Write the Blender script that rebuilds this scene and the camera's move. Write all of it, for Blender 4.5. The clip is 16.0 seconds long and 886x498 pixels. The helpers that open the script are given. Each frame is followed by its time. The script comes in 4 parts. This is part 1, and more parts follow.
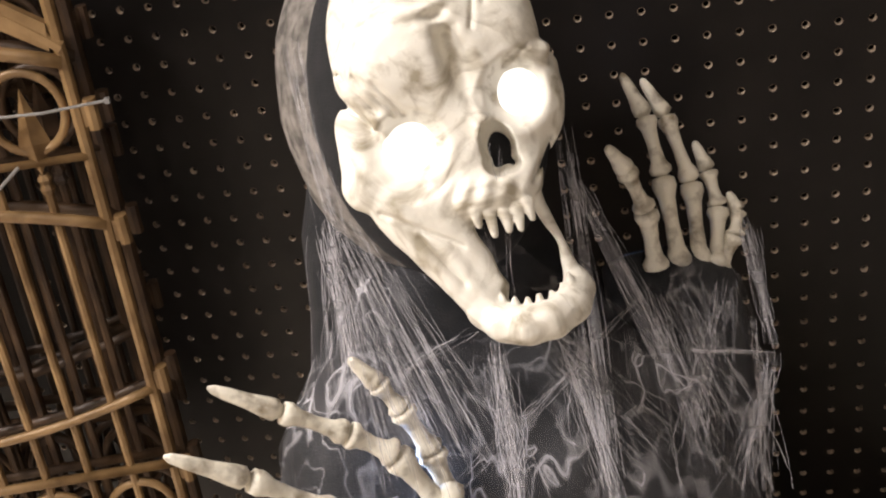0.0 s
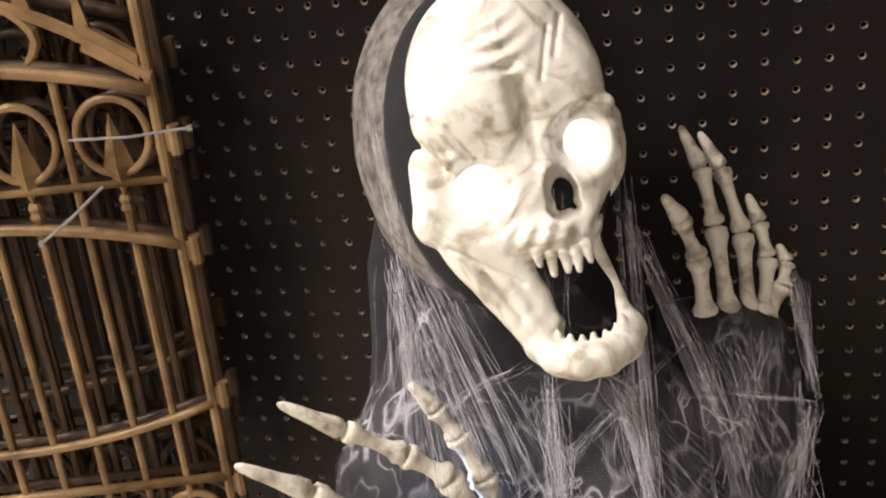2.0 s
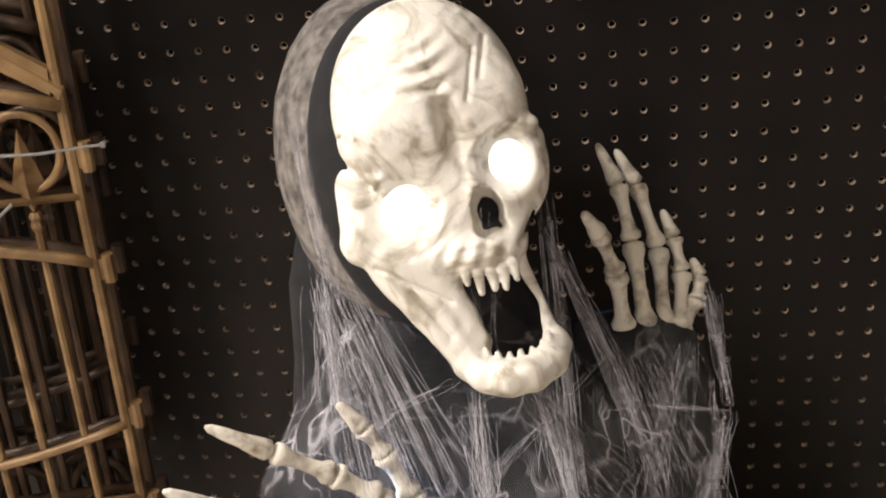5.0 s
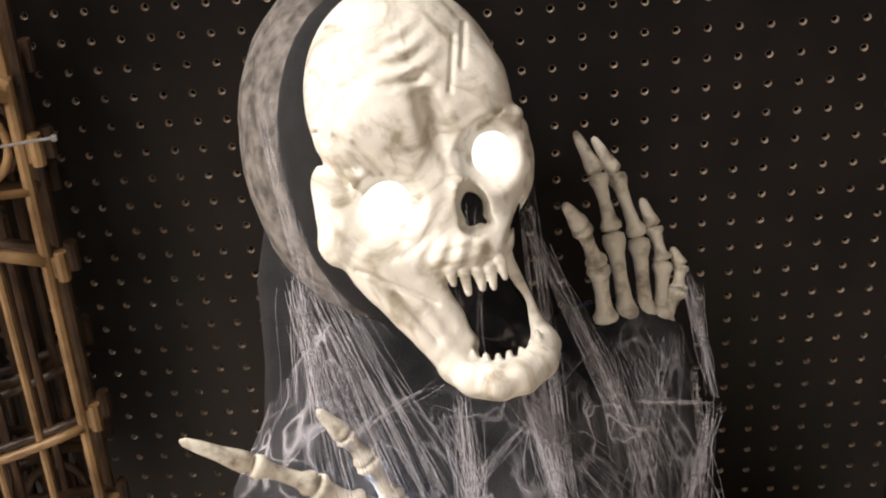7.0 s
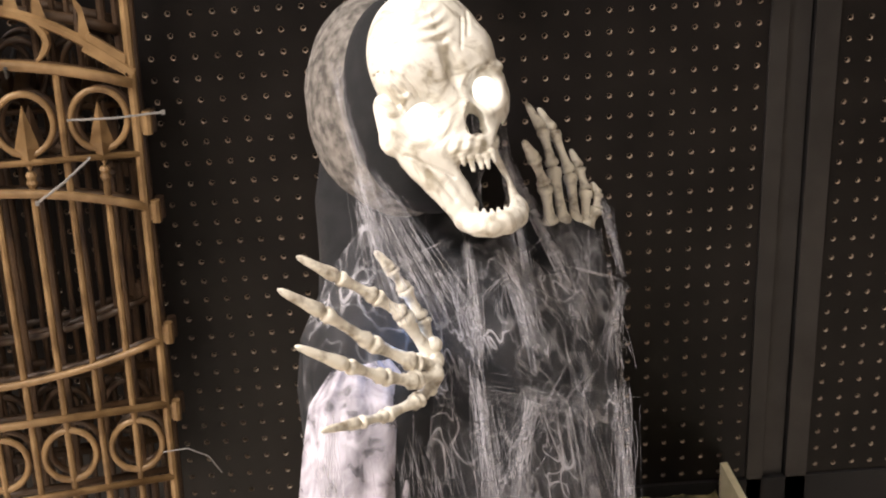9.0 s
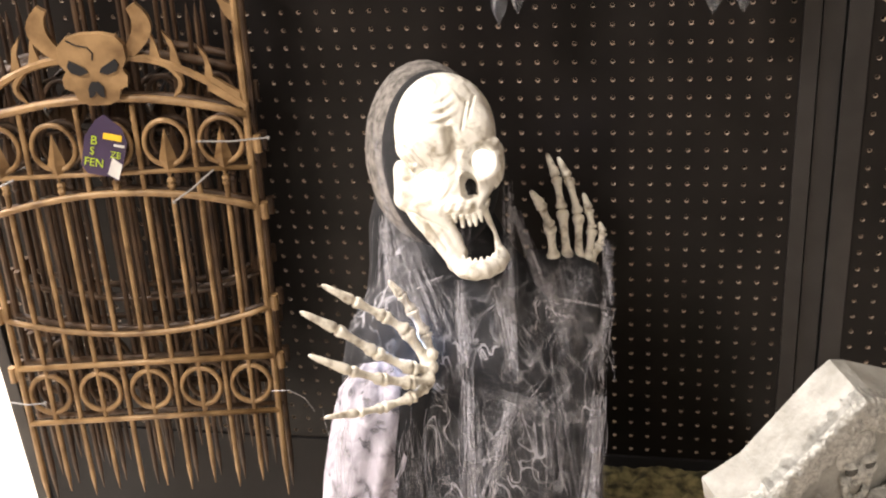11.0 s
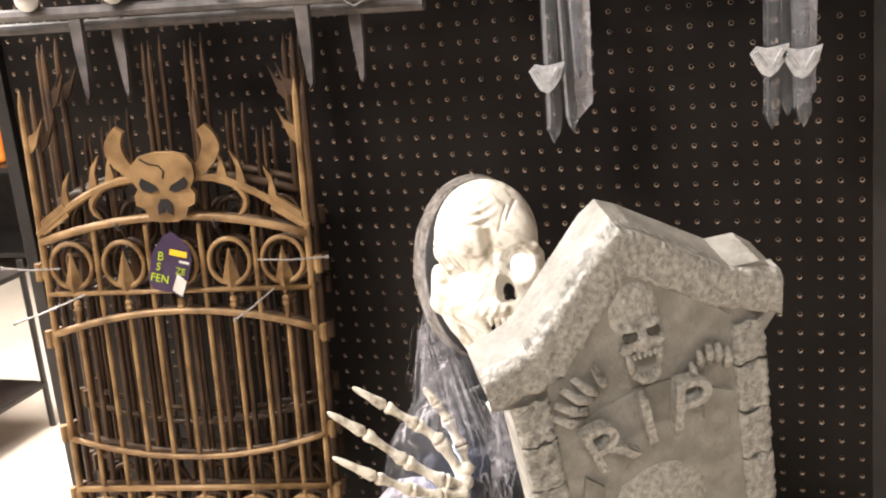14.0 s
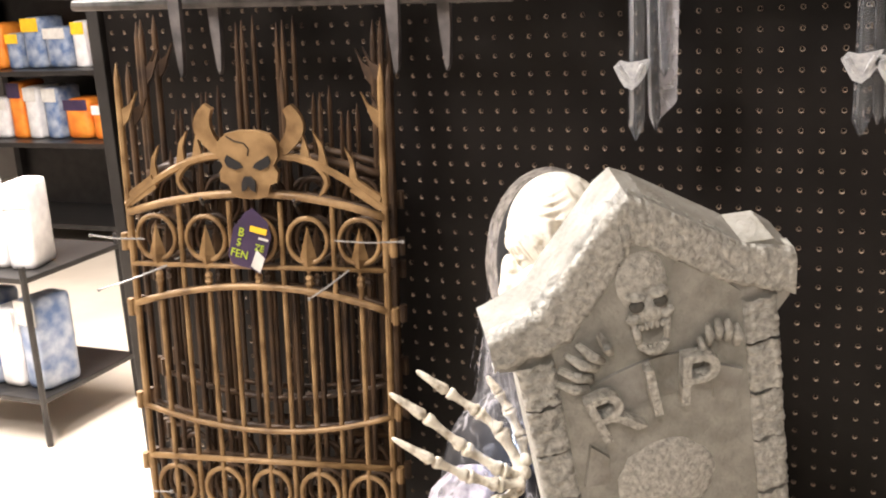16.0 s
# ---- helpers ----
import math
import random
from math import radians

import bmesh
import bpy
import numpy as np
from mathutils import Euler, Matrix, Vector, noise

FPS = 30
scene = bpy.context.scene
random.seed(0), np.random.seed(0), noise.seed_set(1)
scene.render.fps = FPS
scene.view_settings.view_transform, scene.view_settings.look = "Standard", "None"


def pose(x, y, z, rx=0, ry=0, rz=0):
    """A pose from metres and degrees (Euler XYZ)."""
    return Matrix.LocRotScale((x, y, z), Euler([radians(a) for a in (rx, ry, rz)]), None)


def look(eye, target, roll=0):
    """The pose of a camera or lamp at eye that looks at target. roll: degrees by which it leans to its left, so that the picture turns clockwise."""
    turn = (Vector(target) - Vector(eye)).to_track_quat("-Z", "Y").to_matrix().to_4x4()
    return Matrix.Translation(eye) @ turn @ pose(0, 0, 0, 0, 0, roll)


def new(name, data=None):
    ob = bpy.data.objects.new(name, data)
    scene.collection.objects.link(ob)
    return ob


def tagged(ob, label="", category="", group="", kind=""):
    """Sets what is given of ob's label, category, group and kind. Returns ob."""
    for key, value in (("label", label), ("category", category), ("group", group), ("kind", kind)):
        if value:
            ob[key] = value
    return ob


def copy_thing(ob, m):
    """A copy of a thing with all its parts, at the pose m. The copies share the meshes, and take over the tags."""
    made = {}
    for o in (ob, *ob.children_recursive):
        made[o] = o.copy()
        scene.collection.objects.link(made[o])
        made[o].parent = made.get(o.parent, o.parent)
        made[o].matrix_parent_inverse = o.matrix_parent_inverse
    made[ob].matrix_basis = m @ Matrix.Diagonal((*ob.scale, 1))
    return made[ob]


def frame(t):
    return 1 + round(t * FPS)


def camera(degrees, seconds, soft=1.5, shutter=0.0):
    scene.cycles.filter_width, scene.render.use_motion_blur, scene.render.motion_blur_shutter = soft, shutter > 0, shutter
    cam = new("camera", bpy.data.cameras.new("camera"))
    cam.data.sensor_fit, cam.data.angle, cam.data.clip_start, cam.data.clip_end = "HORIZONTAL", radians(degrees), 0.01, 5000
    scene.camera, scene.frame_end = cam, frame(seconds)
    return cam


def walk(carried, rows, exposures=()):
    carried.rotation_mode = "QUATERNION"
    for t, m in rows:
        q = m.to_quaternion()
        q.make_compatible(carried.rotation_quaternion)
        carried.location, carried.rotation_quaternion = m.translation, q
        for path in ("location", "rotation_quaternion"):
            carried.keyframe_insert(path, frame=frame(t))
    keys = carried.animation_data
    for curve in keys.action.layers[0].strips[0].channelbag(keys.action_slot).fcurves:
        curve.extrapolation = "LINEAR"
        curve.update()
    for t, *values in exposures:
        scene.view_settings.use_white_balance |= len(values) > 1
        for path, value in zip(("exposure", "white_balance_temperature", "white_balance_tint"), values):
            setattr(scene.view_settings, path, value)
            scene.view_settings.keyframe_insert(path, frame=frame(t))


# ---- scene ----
cam = camera(43.5, 16.0, soft=2.1)
PATH = [
    (0, (-0.0715, -0.8813, 1.4733), (-0.3241, 0.4198, 0.7710), -9.63),
    (0.5, (-0.0588, -0.8625, 1.4743), (-0.3573, 0.4362, 0.7856), -9.92),
    (1, (-0.0620, -0.8907, 1.4861), (-0.3905, 0.4125, 0.8199), -9.41),
    (1.5, (-0.0776, -0.9353, 1.5047), (-0.4272, 0.3692, 0.8519), -8.35),
    (2, (-0.0748, -0.9141, 1.4928), (-0.3847, 0.3992, 0.8375), -7.70),
    (2.5, (-0.0752, -0.9218, 1.4915), (-0.3137, 0.4053, 0.8344), -6.65),
    (3, (-0.0882, -0.9295, 1.4938), (-0.2926, 0.4030, 0.8360), -5.02),
    (3.5, (-0.0888, -0.9267, 1.4919), (-0.2577, 0.4132, 0.8391), -4.91),
    (6, (-0.0904, -0.8897, 1.5077), (-0.2685, 0.4431, 0.8430), -6.28),
    (6.5, (-0.1046, -0.8735, 1.5055), (-0.1907, 0.4683, 0.8406), -4.56),
    (7, (-0.1145, -0.8879, 1.5028), (-0.2133, 0.4369, 0.8065), -5.30),
    (7.5, (-0.0988, -0.9335, 1.5118), (-0.2514, 0.3914, 0.8253), -5.22),
    (8, (-0.1192, -1.0186, 1.5129), (-0.2227, 0.3487, 0.9048), -3.64),
    (8.5, (-0.2306, -1.1683, 1.4593), (-0.1514, 0.2365, 0.9394), -3.00),
    (11, (0.0843, -1.4558, 1.7253), (-0.2198, -0.1452, 1.0619), -4.65),
    (11.5, (0.1044, -1.4590, 1.7041), (-0.2556, -0.1380, 1.0916), -4.52),
    (12, (0.1195, -1.4596, 1.6831), (-0.2759, -0.1344, 1.1022), -4.55),
    (12.5, (0.1372, -1.4570, 1.6604), (-0.2701, -0.1100, 1.1409), -3.68),
    (13, (0.1560, -1.4669, 1.6413), (-0.2996, -0.1120, 1.1866), -3.93),
    (13.5, (0.1781, -1.4553, 1.6167), (-0.2995, -0.0912, 1.2153), -4.22),
    (14, (0.1956, -1.4400, 1.6028), (-0.3033, -0.0803, 1.2125), -5.82),
    (14.5, (0.2077, -1.4506, 1.6012), (-0.3139, -0.0892, 1.2480), -6.38),
    (15, (0.2170, -1.4343, 1.5898), (-0.3366, -0.0744, 1.2828), -3.74),
    (15.5, (0.2175, -1.4351, 1.5912), (-0.3445, -0.0887, 1.2431), -3.85),
    (16, (0.2183, -1.4398, 1.5918), (-0.3948, -0.1254, 1.2089), -3.68),
]
walk(cam, [(t, look(eye, target, roll)) for t, eye, target, roll in PATH],
     exposures=[(0, 0.04), (3.5, 0.04), (6, -0.07), (8, -0.07), (9.8, 0.5), (12, 0.55), (16, 0.68)])

# ---- light ----
world = bpy.data.worlds.new("store")
scene.world = world
world.use_nodes = True
world.node_tree.nodes["Background"].inputs[0].default_value = (1.0, 0.93, 0.86, 1)
world.node_tree.nodes["Background"].inputs[1].default_value = 0.026


def area(name, place, target, sx, sy, power, colour):
    data = bpy.data.lights.new(name, "AREA")
    data.shape, data.size, data.size_y, data.energy, data.color = "RECTANGLE", sx, sy, power, colour
    ob = new(name, data)
    ob.matrix_world = look(place, target)
    return ob


WARM = (1.0, 0.935, 0.905)
area("ceiling_lamp_near", (-1.3, -1.35, 2.93), (-1.3, -1.35, 0), 0.6, 0.6, 68, WARM)
area("ceiling_lamp_left", (-2.6, 0.6, 2.93), (-2.6, 0.6, 0), 1.2, 2.4, 250, WARM)
area("ceiling_lamp_back", (0.6, -3.4, 2.93), (0.6, -3.4, 0), 0.6, 1.2, 24, WARM)
spot = bpy.data.lights.new("blue_led", "POINT")
spot.energy, spot.color, spot.shadow_soft_size = 0.05, (0.35, 0.55, 1.0), 0.006

# ---- materials ----


def mat(name, colour, rough=0.6, metal=0.0, second=None, scale=30.0, bump=0.0, bump_scale=None, spread=(0.35, 0.65), detail=6.0):
    """A node material: two colours mixed by noise, a finer noise for relief."""
    m = bpy.data.materials.new(name)
    m.use_nodes = True
    nt = m.node_tree
    b = nt.nodes["Principled BSDF"]
    b.inputs["Roughness"].default_value, b.inputs["Metallic"].default_value = rough, metal
    tex = nt.nodes.new("ShaderNodeTexCoord")
    n = nt.nodes.new("ShaderNodeTexNoise")
    n.inputs["Scale"].default_value, n.inputs["Detail"].default_value = scale, detail
    nt.links.new(tex.outputs["Object"], n.inputs["Vector"])
    ramp = nt.nodes.new("ShaderNodeValToRGB")
    ramp.color_ramp.elements[0].position, ramp.color_ramp.elements[1].position = spread
    ramp.color_ramp.elements[0].color = (*colour, 1)
    ramp.color_ramp.elements[1].color = (*(second or [c * 1.25 for c in colour]), 1)
    nt.links.new(n.outputs["Fac"], ramp.inputs["Fac"])
    nt.links.new(ramp.outputs["Color"], b.inputs["Base Color"])
    if bump:
        f = nt.nodes.new("ShaderNodeTexNoise")
        f.inputs["Scale"].default_value, f.inputs["Detail"].default_value = bump_scale or scale * 6, 8
        nt.links.new(tex.outputs["Object"], f.inputs["Vector"])
        bp = nt.nodes.new("ShaderNodeBump")
        bp.inputs["Strength"].default_value, bp.inputs["Distance"].default_value = bump, 0.002
        nt.links.new(f.outputs["Fac"], bp.inputs["Height"])
        nt.links.new(bp.outputs["Normal"], b.inputs["Normal"])
    return m


def glow(name, colour, strength):
    m = mat(name, colour)
    b = m.node_tree.nodes["Principled BSDF"]
    b.inputs["Emission Color"].default_value, b.inputs["Emission Strength"].default_value = (*colour, 1), strength
    return m


def wisps(name, colour, alpha, scale, width):
    """Gauze torn to thin threads: opaque only along the crests of two noises."""
    m = mat(name, colour, 0.9)
    nt = m.node_tree
    b, out = nt.nodes["Principled BSDF"], nt.nodes["Material Output"]
    tex = nt.nodes.new("ShaderNodeTexCoord")

    def math_node(kind, a, c):
        k = nt.nodes.new("ShaderNodeMath")
        k.operation = kind
        for socket, value in zip(k.inputs, (a, c)):
            if isinstance(value, (int, float)):
                socket.default_value = value
            else:
                nt.links.new(value, socket)
        return k.outputs[0]

    def crest(size, stretch, thin):
        mp, n = nt.nodes.new("ShaderNodeMapping"), nt.nodes.new("ShaderNodeTexNoise")
        mp.inputs["Scale"].default_value = stretch
        n.inputs["Scale"].default_value, n.inputs["Detail"].default_value, n.inputs["Distortion"].default_value = size, 1.5, 0.35
        nt.links.new(tex.outputs["Object"], mp.inputs["Vector"])
        nt.links.new(mp.outputs["Vector"], n.inputs["Vector"])
        off = math_node("ABSOLUTE", math_node("SUBTRACT", n.outputs["Fac"], 0.5), 0)
        r = nt.nodes.new("ShaderNodeMapRange")
        r.inputs["From Min"].default_value, r.inputs["From Max"].default_value = thin, 0.0
        nt.links.new(off, r.inputs["Value"])
        return r.outputs["Result"]

    lines = math_node("MAXIMUM", crest(scale, (1, 1, 0.28), width), crest(scale * 1.9, (0.8, 1, 0.42), width))
    patch = nt.nodes.new("ShaderNodeTexNoise")
    patch.inputs["Scale"].default_value = 14
    nt.links.new(tex.outputs["Object"], patch.inputs["Vector"])
    pr = nt.nodes.new("ShaderNodeMapRange")
    pr.inputs["From Min"].default_value, pr.inputs["From Max"].default_value = 0.36, 0.66
    nt.links.new(patch.outputs["Fac"], pr.inputs["Value"])
    haze = math_node("MULTIPLY", pr.outputs["Result"], 0.06)
    fac = math_node("ADD", math_node("MULTIPLY", math_node("MULTIPLY", lines, pr.outputs["Result"]), alpha), haze)
    tr, mix = nt.nodes.new("ShaderNodeBsdfTransparent"), nt.nodes.new("ShaderNodeMixShader")
    nt.links.new(fac, mix.inputs["Fac"])
    nt.links.new(tr.outputs["BSDF"], mix.inputs[1])
    nt.links.new(b.outputs["BSDF"], mix.inputs[2])
    nt.links.new(mix.outputs["Shader"], out.inputs["Surface"])
    return m


def veil(name, colour, alpha, scale, lo=0.35, hi=0.75, stretch=(1, 1, 1)):
    """Thin gauze: a diffuse surface with holes where a noise is low."""
    m = mat(name, colour, 0.9)
    nt = m.node_tree
    b, out = nt.nodes["Principled BSDF"], nt.nodes["Material Output"]
    tex, mp = nt.nodes.new("ShaderNodeTexCoord"), nt.nodes.new("ShaderNodeMapping")
    mp.inputs["Scale"].default_value = stretch
    n = nt.nodes.new("ShaderNodeTexNoise")
    n.inputs["Scale"].default_value, n.inputs["Detail"].default_value, n.inputs["Distortion"].default_value = scale, 6, 0.6
    r = nt.nodes.new("ShaderNodeMapRange")
    r.inputs["From Min"].default_value, r.inputs["From Max"].default_value, r.inputs["To Max"].default_value = lo, hi, alpha
    tr, mix = nt.nodes.new("ShaderNodeBsdfTransparent"), nt.nodes.new("ShaderNodeMixShader")
    nt.links.new(tex.outputs["Object"], mp.inputs["Vector"])
    nt.links.new(mp.outputs["Vector"], n.inputs["Vector"])
    nt.links.new(n.outputs["Fac"], r.inputs["Value"])
    nt.links.new(r.outputs["Result"], mix.inputs["Fac"])
    nt.links.new(tr.outputs["BSDF"], mix.inputs[1])
    nt.links.new(b.outputs["BSDF"], mix.inputs[2])
    nt.links.new(mix.outputs["Shader"], out.inputs["Surface"])
    return m


BOARD = mat("black_board", (0.0062, 0.0050, 0.0046), 0.36, 0, (0.0115, 0.0094, 0.0084), 9, 0.08, 400)
BOARD.node_tree.nodes["Principled BSDF"].inputs["Specular IOR Level"].default_value = 0.18
HOLE = mat("raw_hardboard", (0.22, 0.165, 0.12), 0.8, 0, (0.36, 0.285, 0.215), 60)
BACKING = mat("dark_backing", (0.006, 0.005, 0.005), 0.8)
STEEL = mat("black_steel", (0.02, 0.018, 0.017), 0.4, 0.3, (0.035, 0.032, 0.03), 14, 0.05)
BRONZE = mat("bronze_plastic", (0.14, 0.078, 0.030), 0.45, 0.15, (0.33, 0.205, 0.092), 26, 0.25, 180)
# bronze of the gates behind, with the stack's shade put into the colour
SHADEDBRONZE = mat("shaded_bronze_plastic", (0.03, 0.016, 0.009), 0.5, 0.1, (0.09, 0.05, 0.024), 22, 0.25, 180)
BONE = mat("bone", (0.40, 0.35, 0.26), 0.5, 0, (0.80, 0.76, 0.67), 26, 0.5, 150, (0.30, 0.50))
BONE.node_tree.nodes["Noise Texture"].inputs["Distortion"].default_value = 2.6
FINGERBONE = mat("finger_bone", (0.20, 0.155, 0.10), 0.5, 0, (0.76, 0.71, 0.60), 85, 0.5, 260, (0.28, 0.52))
BLACKCLOTH = mat("black_cloth", (0.006, 0.006, 0.007), 0.95, 0, (0.013, 0.012, 0.013), 60, 0.4, 900)
GAUZE = mat("grey_gauze", (0.09, 0.08, 0.07), 0.95, 0, (0.30, 0.27, 0.24), 90, 0.9, 1300)
EYE = glow("lit_eye", (1.0, 0.98, 0.95), 1.15)
STONE = mat("grey_foam", (0.38, 0.37, 0.335), 0.72, 0, (0.61, 0.60, 0.55), 300, 0.8, 330, (0.36, 0.64))
STONE.node_tree.nodes["Bump"].inputs["Distance"].default_value = 0.003
STONEDARK = mat("dark_grey_foam", (0.26, 0.255, 0.225), 0.78, 0, (0.37, 0.36, 0.325), 90, 0.45, 260)
# dark paint wash, with the eye hollows' shade put into the same grey
STONEHOLLOW = mat("wash_and_shade_foam", (0.07, 0.068, 0.06), 0.85, 0, (0.12, 0.115, 0.10), 120, 0.4, 260)
STONESIDE = mat("smooth_grey_foam", (0.24, 0.23, 0.20), 0.7, 0, (0.38, 0.37, 0.34), 60, 0.35, 300)
MOSS = mat("moss", (0.035, 0.032, 0.012), 0.95, 0, (0.26, 0.22, 0.10), 55, 1.0, 160)
FLOOR = mat("floor_tile", (0.62, 0.54, 0.45), 0.35, 0, (0.72, 0.64, 0.54), 3, 0.03)
WALLPAINT = mat("painted_wall", (0.30, 0.27, 0.25), 0.8, 0, (0.36, 0.33, 0.30), 4, 0.05)
CEILING = mat("ceiling_tile", (0.62, 0.60, 0.56), 0.9, 0, (0.70, 0.68, 0.64), 20, 0.2)
FENCEGREY = mat("grey_fence_plastic", (0.045, 0.04, 0.04), 0.6, 0, (0.12, 0.105, 0.10), 30, 0.3, 200)
SKULLWHITE = mat("white_plastic", (0.70, 0.69, 0.66), 0.45, 0, (0.82, 0.81, 0.79), 40, 0.1)
TIE = mat("clear_tie", (0.22, 0.21, 0.20), 0.3)
WOOD = mat("pale_wood", (0.62, 0.55, 0.36), 0.6, 0, (0.74, 0.67, 0.47), 30, 0.2)
PACKWHITE = mat("white_package", (0.62, 0.60, 0.60), 0.3, 0, (0.80, 0.78, 0.77), 18, 0.1)
PACKBLUE = mat("blue_package", (0.10, 0.16, 0.30), 0.35, 0, (0.40, 0.44, 0.52), 16)
PACKRED = mat("red_package", (0.20, 0.03, 0.02), 0.4, 0, (0.42, 0.16, 0.12), 20)
PACKORANGE = mat("orange_package", (0.75, 0.16, 0.02), 0.4, 0, (0.85, 0.30, 0.04), 10)
PURPLE = mat("purple_card", (0.03, 0.018, 0.05), 0.35, 0, (0.05, 0.03, 0.075), 12)
YELLOW = mat("yellow_print", (0.75, 0.45, 0.02), 0.5)
LIME = mat("lime_print", (0.42, 0.55, 0.03), 0.5)
PALE = mat("pale_print", (0.55, 0.53, 0.50), 0.5)
WEB = veil("cobweb", (0.66, 0.64, 0.67), 0.34, 60, 0.0, 0.6)
WEBSHEET = wisps("cobweb_sheet", (0.62, 0.60, 0.63), 0.42, 26, 0.022)
LILAC = veil("pale_gauze", (0.56, 0.52, 0.58), 0.8, 55, 0.25, 0.62, (1, 1, 0.75))
ICE = bpy.data.materials.new("clear_plastic")
ICE.use_nodes = True
pb = ICE.node_tree.nodes["Principled BSDF"]
pb.inputs["Base Color"].default_value, pb.inputs["Roughness"].default_value = (0.9, 0.94, 1.0, 1), 0.06
pb.inputs["Transmission Weight"].default_value, pb.inputs["IOR"].default_value = 0.95, 1.45

FROST = mat("frosted_plastic", (0.62, 0.63, 0.65), 0.22, 0, (0.88, 0.88, 0.88), 160, 0.8, 300)
FROST.node_tree.nodes["Principled BSDF"].inputs["Transmission Weight"].default_value = 0.45

# ---- mesh helpers ----


def obj(name, bm, material, parent=None, label="", category="", group="", kind="", smooth=False):
    me = bpy.data.meshes.new(name)
    bm.to_mesh(me)
    bm.free()
    for m in material if isinstance(material, (list, tuple)) else [material]:
        me.materials.append(m)
    if smooth:
        for p in me.polygons:
            p.use_smooth = True
    ob = new(name, me)
    ob.parent = parent
    return tagged(ob, label, category, group, kind)


def part(name, bm, material, parent, label="", smooth=False):
    return obj(name, bm, material, parent, label, smooth=smooth)


def thing(name, m, label, category, group=""):
    ob = new(name)
    ob.matrix_world = m
    ob.empty_display_size = 0.05
    return tagged(ob, label, category, group)


def box(bm, x0, x1, y0, y1, z0, z1, bevel=0.0, mi=0):
    r = bmesh.ops.create_cube(bm, size=1, matrix=Matrix.Translation(((x0 + x1) / 2, (y0 + y1) / 2, (z0 + z1) / 2)) @ Matrix.Diagonal((x1 - x0, y1 - y0, z1 - z0, 1)))
    if bevel:
        es = list({e for v in r["verts"] for e in v.link_edges})
        bmesh.ops.bevel(bm, geom=es, offset=bevel, segments=2, affect="EDGES", profile=0.6)
    return bm


def tube(bm, pts, radii, sides=8, flat=1.0, mi=0):
    """A tube through points, with a radius for each, capped."""
    pts = [Vector(p) for p in pts]
    if not isinstance(radii, (list, tuple)):
        radii = [radii] * len(pts)
    rings, ref = [], Vector((0.13, 1, 0.07))
    for i, p in enumerate(pts):
        d = (pts[min(i + 1, len(pts) - 1)] - pts[max(i - 1, 0)]).normalized()
        a = d.cross(ref).normalized()
        b = d.cross(a)
        rings.append([bm.verts.new(p + radii[i] * (math.cos(2 * math.pi * k / sides) * a + flat * math.sin(2 * math.pi * k / sides) * b)) for k in range(sides)])
    for r0, r1 in zip(rings, rings[1:]):
        for k in range(sides):
            f = bm.faces.new((r0[k], r0[(k + 1) % sides], r1[(k + 1) % sides], r1[k]))
            f.material_index = mi
    for r in (rings[0][::-1], rings[-1]):
        bm.faces.new(r).material_index = mi
    return bm


def ring(bm, cx, cz, radius, r, n=28, sides=8):
    loops = []
    for i in range(n):
        a = 2 * math.pi * i / n
        loops.append([bm.verts.new((cx + (radius + r * math.cos(b)) * math.cos(a), r * math.sin(b), cz + (radius + r * math.cos(b)) * math.sin(a))) for b in (2 * math.pi * k / sides for k in range(sides))])
    for i in range(n):
        for k in range(sides):
            bm.faces.new((loops[i][k], loops[(i + 1) % n][k], loops[(i + 1) % n][(k + 1) % sides], loops[i][(k + 1) % sides]))
    return bm


def plate(bm, outline, y0, y1, bevel=0.0):
    """A flat piece of the outline (x, z) between two depths."""
    front = [bm.verts.new((x, y0, z)) for x, z in outline]
    back = [bm.verts.new((x, y1, z)) for x, z in outline]
    fs = [bm.faces.new(front), bm.faces.new(back[::-1])]
    n = len(front)
    for i in range(n):
        bm.faces.new((front[i], back[i], back[(i + 1) % n], front[(i + 1) % n]))
    bmesh.ops.recalc_face_normals(bm, faces=bm.faces)
    bmesh.ops.triangulate(bm, faces=fs, quad_method="BEAUTY", ngon_method="EAR_CLIP")
    return bm


def new_bm():
    return bmesh.new()


# ---- floor, walls, ceiling ----
obj("floor", box(new_bm(), -7, 4, -5.5, 7, -0.1, 0), FLOOR, None, "pale beige shop floor with a soft shine", "floor", kind="structure")
obj("ceiling", box(new_bm(), -7, 4, -5.5, 7, 3.0, 3.1), CEILING, None, "off-white shop ceiling", "ceiling", kind="structure")
for nm, b in (("wall_south", (-7, 4, -5.6, -5.5)), ("wall_north", (-7, 4, 7, 7.1)), ("wall_east", (4, 4.1, -5.5, 7)), ("wall_west", (-7.1, -7, -5.5, 7))):
    obj(nm, box(new_bm(), *b, 0, 3.0), WALLPAINT, None, "plain painted shop wall", "wall", kind="structure")
for nm, x, y, sx, sy in (("ceiling_light", -1.3, -1.35, 0.6, 0.6), ("ceiling_light", -2.6, 0.6, 1.2, 2.4), ("ceiling_light", 0.6, -3.4, 0.6, 1.2)):
    t = thing(nm, pose(x, y, 2.975), "white ceiling light panel in a thin frame", "light")
    part("frame", box(new_bm(), -sx / 2 - 0.03, sx / 2 + 0.03, -sy / 2 - 0.03, sy / 2 + 0.03, 0.0, 0.025, 0.003), CEILING, t)
    part("diffuser", box(new_bm(), -sx / 2, sx / 2, -sy / 2, sy / 2, -0.006, 0.0), glow("panel_light", (1, 0.95, 0.88), 3), t)

